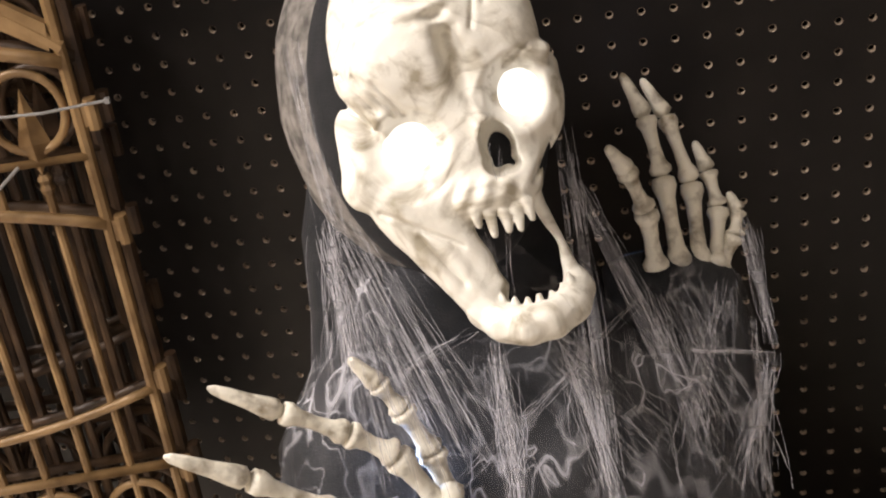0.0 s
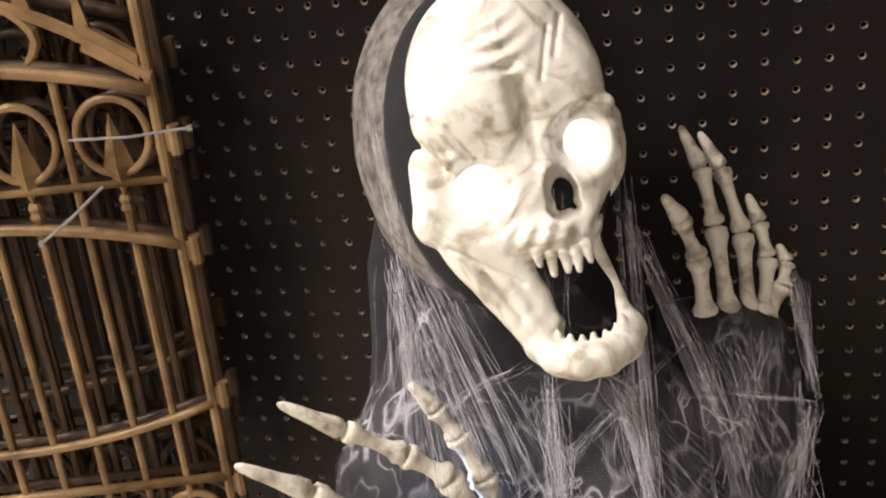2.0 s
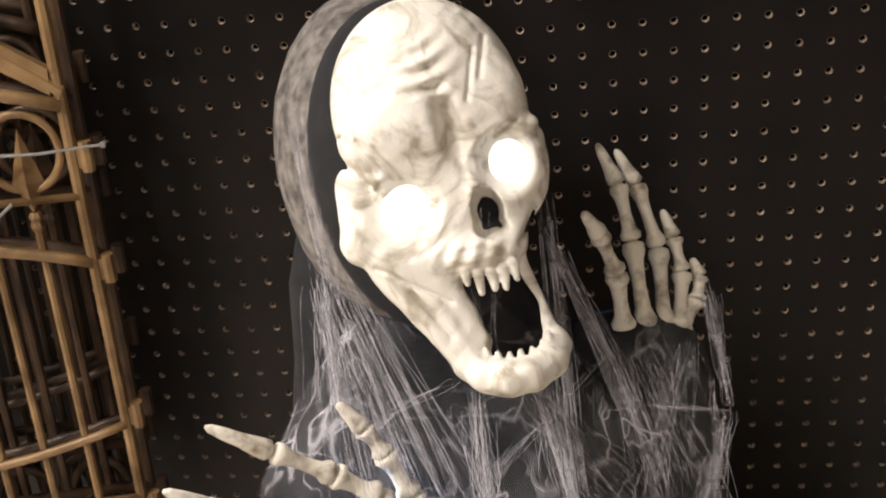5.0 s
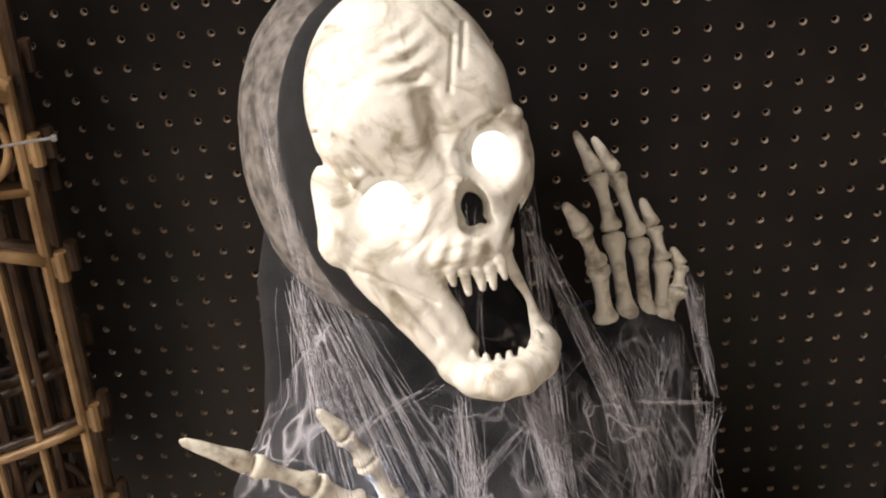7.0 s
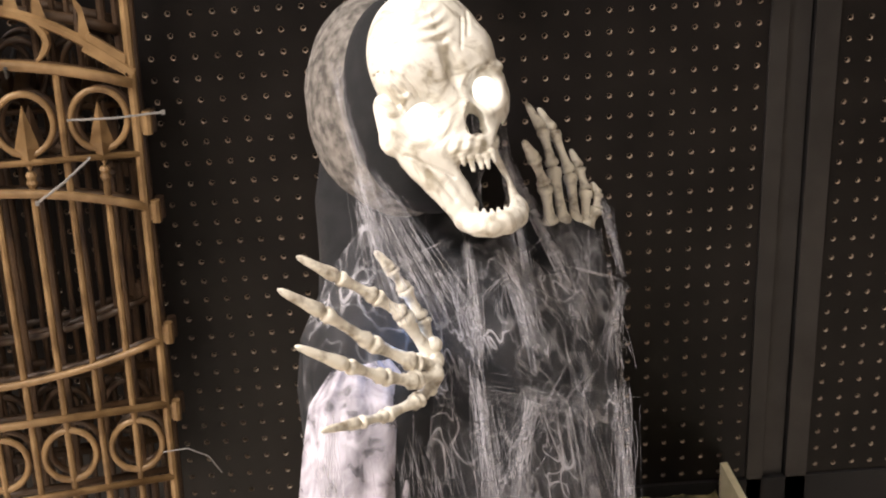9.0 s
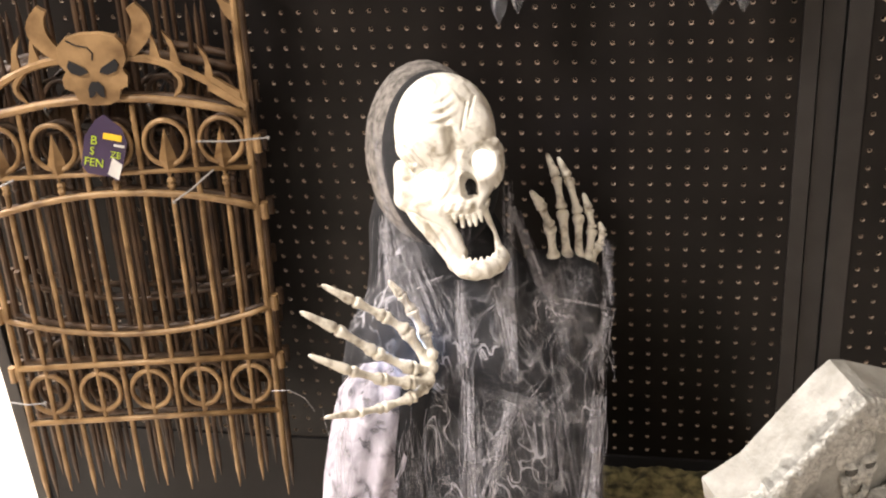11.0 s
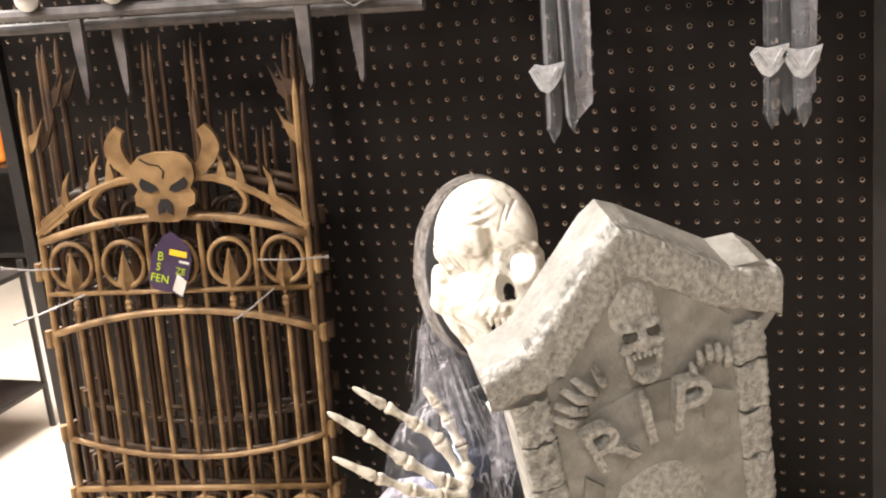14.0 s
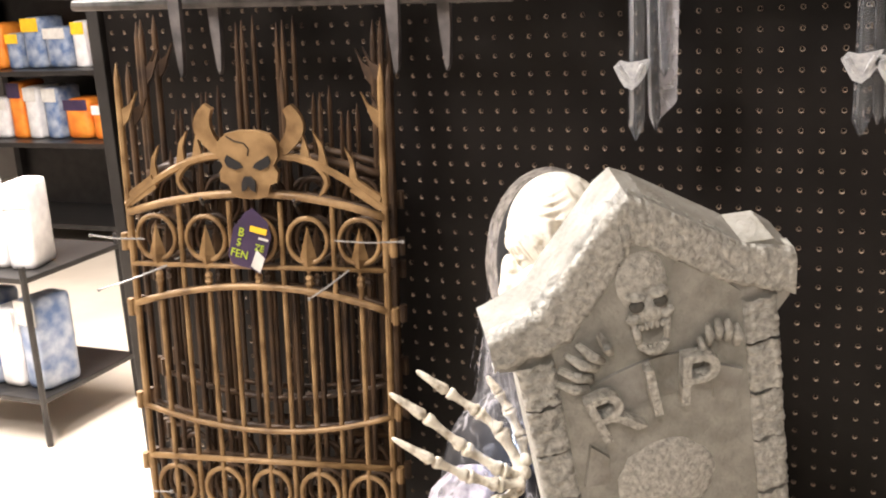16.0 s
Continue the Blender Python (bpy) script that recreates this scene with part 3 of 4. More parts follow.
def surface(s, lo, step):
    """Surface nets of the field's zero level: vertices in the field's units, and quads."""
    nx, ny, nz = s.shape
    inside = s < 0
    idx = -np.ones((nx - 1, ny - 1, nz - 1), int)
    cnt = np.zeros((nx - 1, ny - 1, nz - 1), int)
    for c in ((a, b, d) for a in (0, 1) for b in (0, 1) for d in (0, 1)):
        cnt += inside[c[0]:nx - 1 + c[0], c[1]:ny - 1 + c[1], c[2]:nz - 1 + c[2]]
    cells = np.argwhere((cnt > 0) & (cnt < 8))
    acc, num = np.zeros((len(cells), 3)), np.zeros((len(cells), 1))
    for ax in range(3):
        others = [k for k in range(3) if k != ax]
        for p in (0, 1):
            for q in (0, 1):
                a = np.zeros(3, int)
                a[others[0]], a[others[1]] = p, q
                b = a.copy()
                b[ax] = 1
                ca, cb = cells + a, cells + b
                va, vb = s[tuple(ca.T)], s[tuple(cb.T)]
                x = (va < 0) != (vb < 0)
                t = np.where(x, va / np.where(va == vb, 1, va - vb), 0)[:, None]
                acc += np.where(x[:, None], ca + (cb - ca) * t, 0)
                num += x[:, None]
    v = acc / num * step + np.array(lo)
    idx[tuple(cells.T)] = np.arange(len(cells))
    quads = []
    for ax in range(3):
        o = [k for k in range(3) if k != ax]
        sl = [slice(1, -1)] * 3
        a = s[tuple(slice(1, n - 1) if k != ax else slice(0, n - 1) for k, n in enumerate(s.shape))] < 0
        b = s[tuple(slice(1, n - 1) if k != ax else slice(1, n) for k, n in enumerate(s.shape))] < 0
        at = np.argwhere(a != b)
        at[:, o[0]] += 1
        at[:, o[1]] += 1
        e0, e1 = np.zeros(3, int), np.zeros(3, int)
        e0[o[0]], e1[o[1]] = 1, 1
        q = np.stack([idx[tuple((at - e0 - e1).T)], idx[tuple((at - e1).T)], idx[tuple(at.T)], idx[tuple((at - e0).T)]], 1)
        quads.append(q)
    return v, np.concatenate(quads)


figure = new_bm()
field, step = carve()
vs, qs = surface(field, (770, -70, -60), step)
made = []
for u, y, v in vs:
    made.append(figure.verts.new(on(SHEET_A, u, v, 0.478 + y * 0.000235)))
for q in qs:
    if q.min() >= 0:
        f = figure.faces.new([made[k] for k in q])
        f.smooth = True
bmesh.ops.recalc_face_normals(figure, faces=figure.faces)
SLOT = {"bone": 0, "finger": 1, "cloth": 2, "gauze": 3, "eye": 4}


def ball(sheet, u, v, d, ru, rv, rd, slot, turn=0.0, seg=28):
    d = far(sheet, d)
    k = d / F
    m = sheet @ Matrix.Translation(((u - 784) * k, (441 - v) * k, -d)) @ pose(0, 0, 0, 0, 0, turn) @ Matrix.Diagonal((ru * k, rv * k, rd * k, 1))
    r = bmesh.ops.create_uvsphere(figure, u_segments=seg, v_segments=seg // 2, radius=1, matrix=m)
    for f in {f for w in r["verts"] for f in w.link_faces}:
        f.material_index, f.smooth = slot, True
    return r["verts"]


for u, v, r, d in ((924, 336, 46, 0.4985), (1100, 256, 42, 0.5000)):
    ball(SHEET_A, u, v, d, r, r * 1.06, r * 0.8, SLOT["eye"])


# black ball added deep in the nose cavity to stand for its shade
ball(SHEET_A, 1068, 352, 0.5010, 38, 46, 14, SLOT["cloth"], 16)


def bone(p, q, r):
    """One finger bone between two joints, with a knob at each end."""
    p, q = Vector(p), Vector(q)
    prof = ((0.0, 0.55), (0.04, 1.12), (0.12, 1.22), (0.24, 0.80), (0.5, 0.66), (0.76, 0.80), (0.88, 1.15), (0.97, 1.05), (1.0, 0.5))
    n0 = len(figure.faces)
    tube(figure, [p.lerp(q, t) for t, _ in prof], [r * k for _, k in prof], 10)
    figure.faces.ensure_lookup_table()
    for f in figure.faces[n0:]:
        f.material_index, f.smooth = SLOT["finger"], True


def claw(p, q, r):
    n0 = len(figure.faces)
    p, q = Vector(p), Vector(q)
    tube(figure, [p.lerp(q, t) for t in (0, 0.08, 0.2, 0.45, 0.75, 0.93, 1)], [r * k for k in (0.6, 1.2, 1.15, 0.85, 0.7, 0.5, 0.2)], 10)
    figure.faces.ensure_lookup_table()
    for f in figure.faces[n0:]:
        f.material_index, f.smooth = SLOT["finger"], True


def finger(sheet, joints, r):
    """Joints from the knuckle to the tip."""
    r *= 1.3
    pts = [on(sheet, *j) for j in joints]
    for i in range(len(pts) - 2):
        bone(pts[i], pts[i + 1], r * (1 - 0.12 * i))
    claw(pts[-2], pts[-1], r * (1 - 0.12 * (len(pts) - 2)))


B, A = SHEET_B, SHEET_A
# open hand held out beside the chest
finger(B, [(738, 572, 1.075), (705, 512, 1.055), (672, 486, 1.045), (626, 456, 1.03), (577, 424, 1.017)], 0.0062)
finger(B, [(740, 580, 1.070), (706, 574, 1.055), (650, 541, 1.035), (592, 497, 1.01), (537, 463, 0.99)], 0.0064)
finger(B, [(738, 590, 1.068), (700, 596, 1.050), (655, 585, 1.03), (606, 566, 1.005), (542, 533, 0.985)], 0.0062)
finger(B, [(725, 605, 1.068), (700, 620, 1.055), (652, 630, 1.04), (612, 633, 1.02), (556, 634, 1.0)], 0.0054)
finger(B, [(742, 560, 1.080), (735, 520, 1.075), (718, 480, 1.065), (704, 455, 1.057), (686, 430, 1.05)], 0.0062)
for u, v, r in ((738, 575, 13), (728, 598, 13), (742, 556, 11), (715, 612, 9)):
    ball(B, u, v, 1.07, r, r, r, SLOT["finger"], 0, 12)
# raised hand
finger(A, [(1312, 556, 0.585), (1298, 456, 0.578), (1268, 388, 0.570), (1238, 348, 0.562)], 0.0056)
finger(A, [(1352, 556, 0.592), (1328, 400, 0.590), (1304, 300, 0.592), (1267, 228, 0.600)], 0.0054)
finger(A, [(1386, 556, 0.596), (1376, 412, 0.598), (1338, 300, 0.600), (1300, 238, 0.604)], 0.0052)
finger(A, [(1412, 556, 0.600), (1420, 455, 0.602), (1405, 395, 0.604), (1384, 345, 0.606)], 0.0050)
finger(A, [(1418, 560, 0.600), (1446, 505, 0.600), (1452, 465, 0.603), (1438, 432, 0.606)], 0.0048)
for u in (1318, 1350, 1384, 1412):
    ball(A, u, 546, 0.596, 20, 15, 18, SLOT["finger"], 0, 12)


def loft(sheet, rows, slot, n=40, fold=0.0, flip=0):
    """A draped shape: rows of centre, half width, depth and half thickness down the sheet."""
    rings = []
    for i, (u, v, hw, d, th) in enumerate(rows):
        rg = []
        for k in range(n):
            a = 2 * math.pi * k / n
            w = 1 + fold * (math.sin(9 * a + 0.6 * i) + 0.5 * math.sin(17 * a - 0.4 * i)) * min(1, i / 4)
            rg.append(figure.verts.new(on(sheet, u + hw * w * math.cos(a), v, d - th * w * math.sin(a))))
        rings.append(rg)
    for r0, r1 in zip(rings, rings[1:]):
        for k in range(n):
            f = figure.faces.new((r0[k], r0[(k + 1) % n], r1[(k + 1) % n], r1[k]))
            f.material_index, f.smooth = slot, True


# hood: pale gauze shell behind a black lining
hood = ball(A, 902, 250, 0.605, 198, 290, 250, SLOT["gauze"], 10, 40)
for w in hood:
    w.co += 0.0016 * noise.noise_vector(w.co * 60)
ball(A, 950, 262, 0.548, 190, 292, 130, SLOT["cloth"], 10, 36)
# robe and sleeves
loft(B, [(770, 230, 60, 1.20, 0.04), (775, 330, 100, 1.20, 0.05), (785, 400, 118, 1.20, 0.055), (800, 450, 145, 1.195, 0.06), (815, 500, 195, 1.19, 0.07), (815, 560, 208, 1.19, 0.08), (805, 640, 202, 1.19, 0.085), (795, 740, 202, 1.20, 0.09), (785, 880, 212, 1.22, 0.1), (775, 1100, 230, 1.26, 0.1), (770, 1260, 240, 1.30, 0.1)], SLOT["cloth"], 64, 0.025)
loft(B, [(960, 408, 20, 1.172, 0.008), (964, 414, 44, 1.168, 0.018), (975, 440, 58, 1.165, 0.03), (985, 490, 53, 1.17, 0.035), (975, 560, 55, 1.17, 0.04), (955, 680, 58, 1.175, 0.04), (925, 860, 68, 1.20, 0.04)], SLOT["cloth"], 32, 0.02)
loft(B, [(752, 560, 22, 1.115, 0.015), (725, 600, 44, 1.12, 0.025), (685, 640, 68, 1.12, 0.03), (655, 720, 73, 1.14, 0.04), (650, 880, 78, 1.17, 0.05)], SLOT["cloth"], 28, 0.02)
obj("reaper_doll", figure, [BONE, FINGERBONE, BLACKCLOTH, GAUZE, EYE], None, "hooded skeleton reaper doll with glowing eyes and black robe", "doll")
led = new("blue_led", spot)
led.location = on(B, 712, 528, 1.085)
spot2 = spot.copy()
spot2.energy = 0.03
led2 = new("blue_led", spot2)
led2.location = on(A, 1258, 545, 0.60)

# ---- cobweb draped over the figure ----


def strands(name, runs, label, seed):
    rnd = random.Random(seed)
    bm = new_bm()
    for sheet, (u0, v0, d0, s0), (u1, v1, d1, s1), n, r in runs:
        for _ in range(n):
            a, b = rnd.gauss(0, 1), rnd.gauss(0, 1)
            p = (u0 + s0 * a, v0 + 0.3 * s0 * b, d0 + 0.006 * rnd.random())
            q = (u1 + s1 * (0.7 * a + 0.5 * rnd.gauss(0, 1)), v1 + 0.3 * s1 * rnd.gauss(0, 1), d1 + 0.006 * rnd.random())
            ta, tb = rnd.uniform(0, 0.22), rnd.uniform(0.72, 1.0)
            w1, w2, f1, f2 = rnd.gauss(0, 9), rnd.gauss(0, 3.2), rnd.uniform(0, 6), rnd.uniform(0, 6)
            pts = []
            for k in range(13):
                t = ta + (tb - ta) * k / 12
                j = w1 * math.sin(3.1 * t + f1) + w2 * math.sin(8.5 * t + f2)
                pts.append(on(sheet, p[0] + (q[0] - p[0]) * t + j, p[1] + (q[1] - p[1]) * t + 0.4 * j, p[2] + (q[2] - p[2]) * t))
            rr = 0.95 * r * rnd.uniform(0.5, 1.4)
            tube(bm, pts, rr, 4)
    return obj(name, bm, WEB, None, label, "cobweb", kind="stuff")


strands("cobweb_strands", [
    (A, (775, 440, 0.53, 10), (800, 720, 0.510, 24), 40, 0.00013), (A, (735, 150, 0.545, 10), (800, 520, 0.53, 10), 22, 0.00012),
    (A, (800, 440, 0.53, 26), (1000, 880, 0.502, 50), 60, 0.00012), (A, (790, 520, 0.53, 20), (880, 900, 0.500, 50), 40, 0.00012),
    (A, (1045, 645, 0.505, 9), (1075, 1000, 0.502, 12), 26, 0.00014), (A, (1150, 655, 0.515, 7), (1245, 1000, 0.508, 14), 20, 0.00015),
    (A, (1165, 280, 0.545, 7), (1225, 900, 0.512, 12), 30, 0.00013), (A, (1175, 380, 0.555, 8), (1350, 760, 0.540, 18), 34, 0.00013),
    (A, (1290, 565, 0.578, 8), (1390, 900, 0.548, 18), 20, 0.00013), (A, (1462, 470, 0.595, 2), (1505, 700, 0.578, 2.5), 28, 0.00016),
    (A, (1505, 700, 0.578, 2.5), (1440, 930, 0.565, 9), 34, 0.00016), (A, (1350, 690, 0.548, 3), (1505, 705, 0.578, 3), 20, 0.00013),
    (A, (1300, 580, 0.575, 1.5), (960, 900, 0.495, 1.5), 9, 0.00013), (A, (1005, 632, 0.52, 1.5), (830, 730, 0.515, 1.5), 8, 0.00013),
    (A, (1040, 470, 0.50, 5), (1048, 620, 0.52, 4), 12, 0.0001), (A, (1068, 340, 0.475, 0.8), (1070, 600, 0.495, 1), 4, 0.0001),
    (B, (800, 460, 1.10, 4), (800, 580, 1.09, 3), 26, 0.0002), (B, (800, 580, 1.09, 3), (770, 900, 1.10, 10), 46, 0.00022),
    (B, (880, 450, 1.105, 4), (870, 620, 1.09, 4), 26, 0.0002), (B, (870, 620, 1.09, 5), (790, 820, 1.10, 9), 34, 0.00022),
    (B, (1036, 480, 1.16, 2), (1010, 640, 1.14, 5), 34, 0.00026), (B, (1010, 640, 1.14, 5), (955, 890, 1.13, 12), 44, 0.00026),
    (B, (930, 470, 1.13, 6), (900, 860, 1.11, 40), 24, 0.00015), (B, (700, 640, 1.08, 30), (690, 880, 1.10, 50), 34, 0.00014),
    (B, (850, 640, 1.09, 60), (860, 880, 1.10, 60), 26, 0.00014), (B, (596, 600, 1.07, 5), (560, 880, 1.10, 8), 40, 0.00022),
    (A, (1330, 580, 0.556, 20), (1420, 850, 0.545, 40), 30, 0.00011), (A, (1420, 570, 0.565, 12), (1350, 860, 0.545, 40), 24, 0.00011), (A, (1110, 640, 0.512, 30), (1330, 900, 0.53, 60), 24, 0.0001),
    (B, (760, 600, 1.09, 20), (960, 700, 1.11, 40), 20, 0.00014), (B, (960, 600, 1.11, 30), (720, 800, 1.09, 60), 24, 0.00014)], "white stretched cobweb strands over the reaper doll", 4)


def drape(name, rows, label, material, n=26, seed=0.0):
    """An open hanging sheet, front side only, with folds."""
    bm = new_bm()
    rings = []
    for i, (u, v, hw, d, th) in enumerate(rows):
        rings.append([bm.verts.new(on(SHEET_B, u - hw * math.cos(math.pi * k / n) * (1 + 0.02 * math.sin(k * 1.9 + i)), v, d - th * math.sin(math.pi * k / n) - 0.004 * math.sin(k * 1.3 + seed + 0.3 * i))) for k in range(n + 1)])
    for r0, r1 in zip(rings, rings[1:]):
        for k in range(n):
            bm.faces.new((r0[k], r0[k + 1], r1[k + 1], r1[k])).smooth = True
    return obj(name, bm, material, None, label, "cobweb")


drape("cobweb_sheet", [(775, 330, 60, 1.19, 0.030), (785, 400, 100, 1.185, 0.050), (800, 450, 145, 1.18, 0.064), (817, 500, 200, 1.18, 0.075), (817, 560, 214, 1.18, 0.085), (808, 640, 210, 1.185, 0.09), (798, 740, 210, 1.195, 0.095), (788, 880, 222, 1.215, 0.105), (778, 1050, 236, 1.24, 0.11)], "thin white cobweb sheet over the black robe", WEBSHEET)
drape("cobweb_sheet", [(966, 418, 45, 1.163, 0.024), (976, 445, 60, 1.163, 0.034), (986, 490, 57, 1.168, 0.040), (976, 560, 59, 1.168, 0.045), (956, 680, 62, 1.173, 0.045), (926, 860, 72, 1.198, 0.045)], "thin white cobweb sheet over the black sleeve", WEBSHEET, 20, 1.0)
drape("gauze_sleeve", [(668, 556, 40, 1.135, 0.02), (660, 590, 66, 1.13, 0.03), (650, 640, 74, 1.13, 0.045), (628, 720, 74, 1.14, 0.05), (606, 800, 66, 1.15, 0.055), (600, 900, 72, 1.17, 0.06), (590, 1050, 76, 1.20, 0.06)], "torn pale lilac gauze hanging from the raised sleeve", LILAC)

# ---- tombstone on a plinth ----
TS = Matrix.Translation((0.1049, -1.1716, 1.4880)) @ Matrix(((0.8565, -0.516, -0.0151, 0), (0.4833, 0.8118, -0.3277, 0), (0.1813, 0.2734, 0.9447, 0), (0, 0, 0, 1))) @ Matrix.Scale(0.64, 4)
TW, TH = 0.14, 0.030
tomb = thing("tombstone", TS, "weathered grey foam tombstone with RIP and a skull relief", "tombstone")


def rough(bm, amount, freq, only_front=False):
    for v in bm.verts:
        if not only_front or v.co.y < 0.002:
            v.co += amount * noise.noise_vector(v.co * freq)
    return bm


bm = new_bm()
outer = [(0.010, -0.20), (0.010, -0.024), (0.002, -0.022), (0.0, -0.003), (0.010, 0.0), (0.022, 0.004), (0.062, 0.046), (0.070, 0.051), (0.078, 0.046), (0.118, 0.012), (0.132, 0.010), (0.140, 0.002), (0.139, -0.020), (0.131, -0.030), (0.131, -0.20)]
plate(bm, outer, 0.004, TH)
part("slab", bm, STONESIDE, tomb)
inner = [(0.027, -0.20), (0.027, -0.016), (0.036, -0.012), (0.070, 0.028), (0.108, -0.004), (0.115, -0.012), (0.115, -0.20)]


part("panel", plate(new_bm(), inner, 0.0025, 0.0045), STONEDARK, tomb, "recessed darker panel")


def border(name, outer_run, inner_run, y0, y1, cuts):
    """A raised strip between two runs of points, divided and roughened."""
    bm = new_bm()
    grid = []
    for i in range(cuts + 1):
        t = i / cuts

        def along(run):
            s = t * (len(run) - 1)
            k = min(int(s), len(run) - 2)
            return Vector(run[k]).lerp(Vector(run[k + 1]), s - k)
        a, b = along(outer_run), along(inner_run)
        grid.append([bm.verts.new((p.x, y, p.y)) for p, y in [(a, y1)] + [(a.lerp(b, j / 8), y0 + (0.0015 if j in (0, 8) else 0)) for j in range(9)] + [(b, y1)]])
    for r0, r1 in zip(grid, grid[1:]):
        for k in range(len(r0) - 1):
            bm.faces.new((r0[k], r0[k + 1], r1[k + 1], r1[k]))
    for v in bm.verts:
        v.co.y += 0.0026 * noise.noise(Vector((v.co.x * 260, v.co.y * 200, v.co.z * 520))) + 0.0016 * noise.noise(v.co * 170)
    bmesh.ops.recalc_face_normals(bm, faces=bm.faces)
    part(name, bm, STONE, tomb, smooth=True)


border("gable_border", [(0.0, -0.003), (0.022, 0.004), (0.062, 0.046), (0.070, 0.051)], [(0.0, -0.020), (0.036, -0.014), (0.062, 0.018), (0.070, 0.028)], 0.0, 0.010, 60)
border("gable_border", [(0.070, 0.051), (0.078, 0.046), (0.118, 0.012), (0.140, 0.004)], [(0.070, 0.028), (0.078, 0.022), (0.108, -0.004), (0.139, -0.020)], 0.0, 0.010, 60)
for x0, x1, z0, z1 in ((0.010, 0.027, -0.046, -0.022), (0.010, 0.027, -0.074, -0.048), (0.010, 0.027, -0.104, -0.076), (0.010, 0.027, -0.135, -0.106), (0.010, 0.027, -0.2, -0.137), (0.115, 0.131, -0.040, -0.018), (0.115, 0.131, -0.070, -0.042), (0.115, 0.131, -0.100, -0.072), (0.115, 0.131, -0.135, -0.102), (0.115, 0.131, -0.2, -0.137)):
    border("pillar_block", [(x0, z0 - 0.0006), (x0, z1)], [(x1, z0 - 0.0006), (x1, z1)], 0.001, 0.010, 22)
# relief: skull in a hood, two bone fists, banner
bm = new_bm()


def lump(x, z, y, rx, rz, ry, turn=0.0, seg=14):
    bmesh.ops.create_uvsphere(bm, u_segments=seg, v_segments=seg // 2 + 2, radius=1, matrix=Matrix.Translation((x, y, z)) @ pose(0, 0, 0, 0, turn, 0) @ Matrix.Diagonal((rx, ry, rz, 1)))


lump(0.071, 0.004, 0.008, 0.0135, 0.0185, 0.006)
lump(0.073, -0.010, 0.006, 0.009, 0.010, 0.007)
lump(0.067, -0.001, 0.002, 0.0048, 0.0022, 0.003, 10)
lump(0.077, -0.001, 0.002, 0.0048, 0.0022, 0.003, -10)
lump(0.072, -0.0085, 0.0, 0.0028, 0.004, 0.003)
for s in (-1, 1):
    lump(0.072 + s * 0.0075, -0.012, 0.002, 0.0036, 0.0026, 0.003)
    tube(bm, [(0.072 + s * 0.0075, 0.002, -0.015), (0.072 + s * 0.0065, 0.001, -0.025)], [0.0018, 0.0016], 6)
tube(bm, [(0.0655, 0.001, -0.026), (0.069, -0.0005, -0.029), (0.072, -0.001, -0.030), (0.075, -0.0005, -0.029), (0.0785, 0.001, -0.026)], 0.0021, 6)
for k in range(5):
    lump(0.0672 + 0.0024 * k, -0.0165, 0.0, 0.0011, 0.0019, 0.0012, 0, 8)
    lump(0.0677 + 0.0022 * k, -0.0268, -0.001, 0.0010, 0.0014, 0.0012, 0, 8)
for k, (x, z) in enumerate(((0.092, -0.018), (0.0965, -0.0165), (0.101, -0.018), (0.105, -0.022))):
    tube(bm, [(x, 0.003, z - 0.012), (x + 0.0006, 0.0, z - 0.006), (x, 0.001, z)], [0.0019, 0.0021, 0.0012], 6)
tube(bm, [(0.089, 0.003, -0.034), (0.0885, 0.0, -0.028), (0.0878, 0.001, -0.024)], [0.002, 0.002, 0.001], 6)
for x0, z0, x1, z1 in ((0.060, -0.050, 0.050, -0.036), (0.057, -0.053, 0.044, -0.040), (0.054, -0.058, 0.040, -0.047), (0.051, -0.063, 0.038, -0.054), (0.064, -0.046, 0.060, -0.033)):
    tube(bm, [(x0, 0.003, z0), ((x0 + x1) / 2, -0.001, (z0 + z1) / 2), (x1, 0.001, z1)], [0.0022, 0.0026, 0.0016], 6)


def carved(name, chosen, shift, label):
    """One figure of the relief, lifted out by where it lies and set in its place."""
    b = bm.copy()
    bmesh.ops.delete(b, geom=[v for v in b.verts if not chosen(v.co)], context="VERTS")
    for v in b.verts:
        v.co += Vector(shift)
    part(name, rough(b, 0.0006, 300), STONE, tomb, label, smooth=True)


carved("right_fist", lambda c: c.x > 0.086, (0.005, -0.0025, -0.004), "carved bone fist")
carved("skull", lambda c: c.x <= 0.086 and c.z > -0.0325, (0, -0.0025, 0.003), "carved grinning skull")
carved("left_fist", lambda c: c.x <= 0.086 and c.z <= -0.0325, (-0.012, -0.0025, 0.022), "carved bone fist")
bm.free()
# dark balls in place of sockets: their colour carries wash and shade
for x in (0.0668, 0.0772):
    bm = new_bm()
    bmesh.ops.create_uvsphere(bm, u_segments=10, v_segments=8, radius=1, matrix=Matrix.Translation((x, -0.0012, -0.0025)) @ Matrix.Diagonal((0.0036, 0.0026, 0.0030, 1)))
    part("eye_hollow", bm, STONEHOLLOW, tomb, smooth=True)
bm = new_bm()
run = [(0.041 + 0.058 * i / 20, -0.065 + 0.013 * math.sin(math.pi * (0.15 + 0.62 * i / 20))) for i in range(21)]
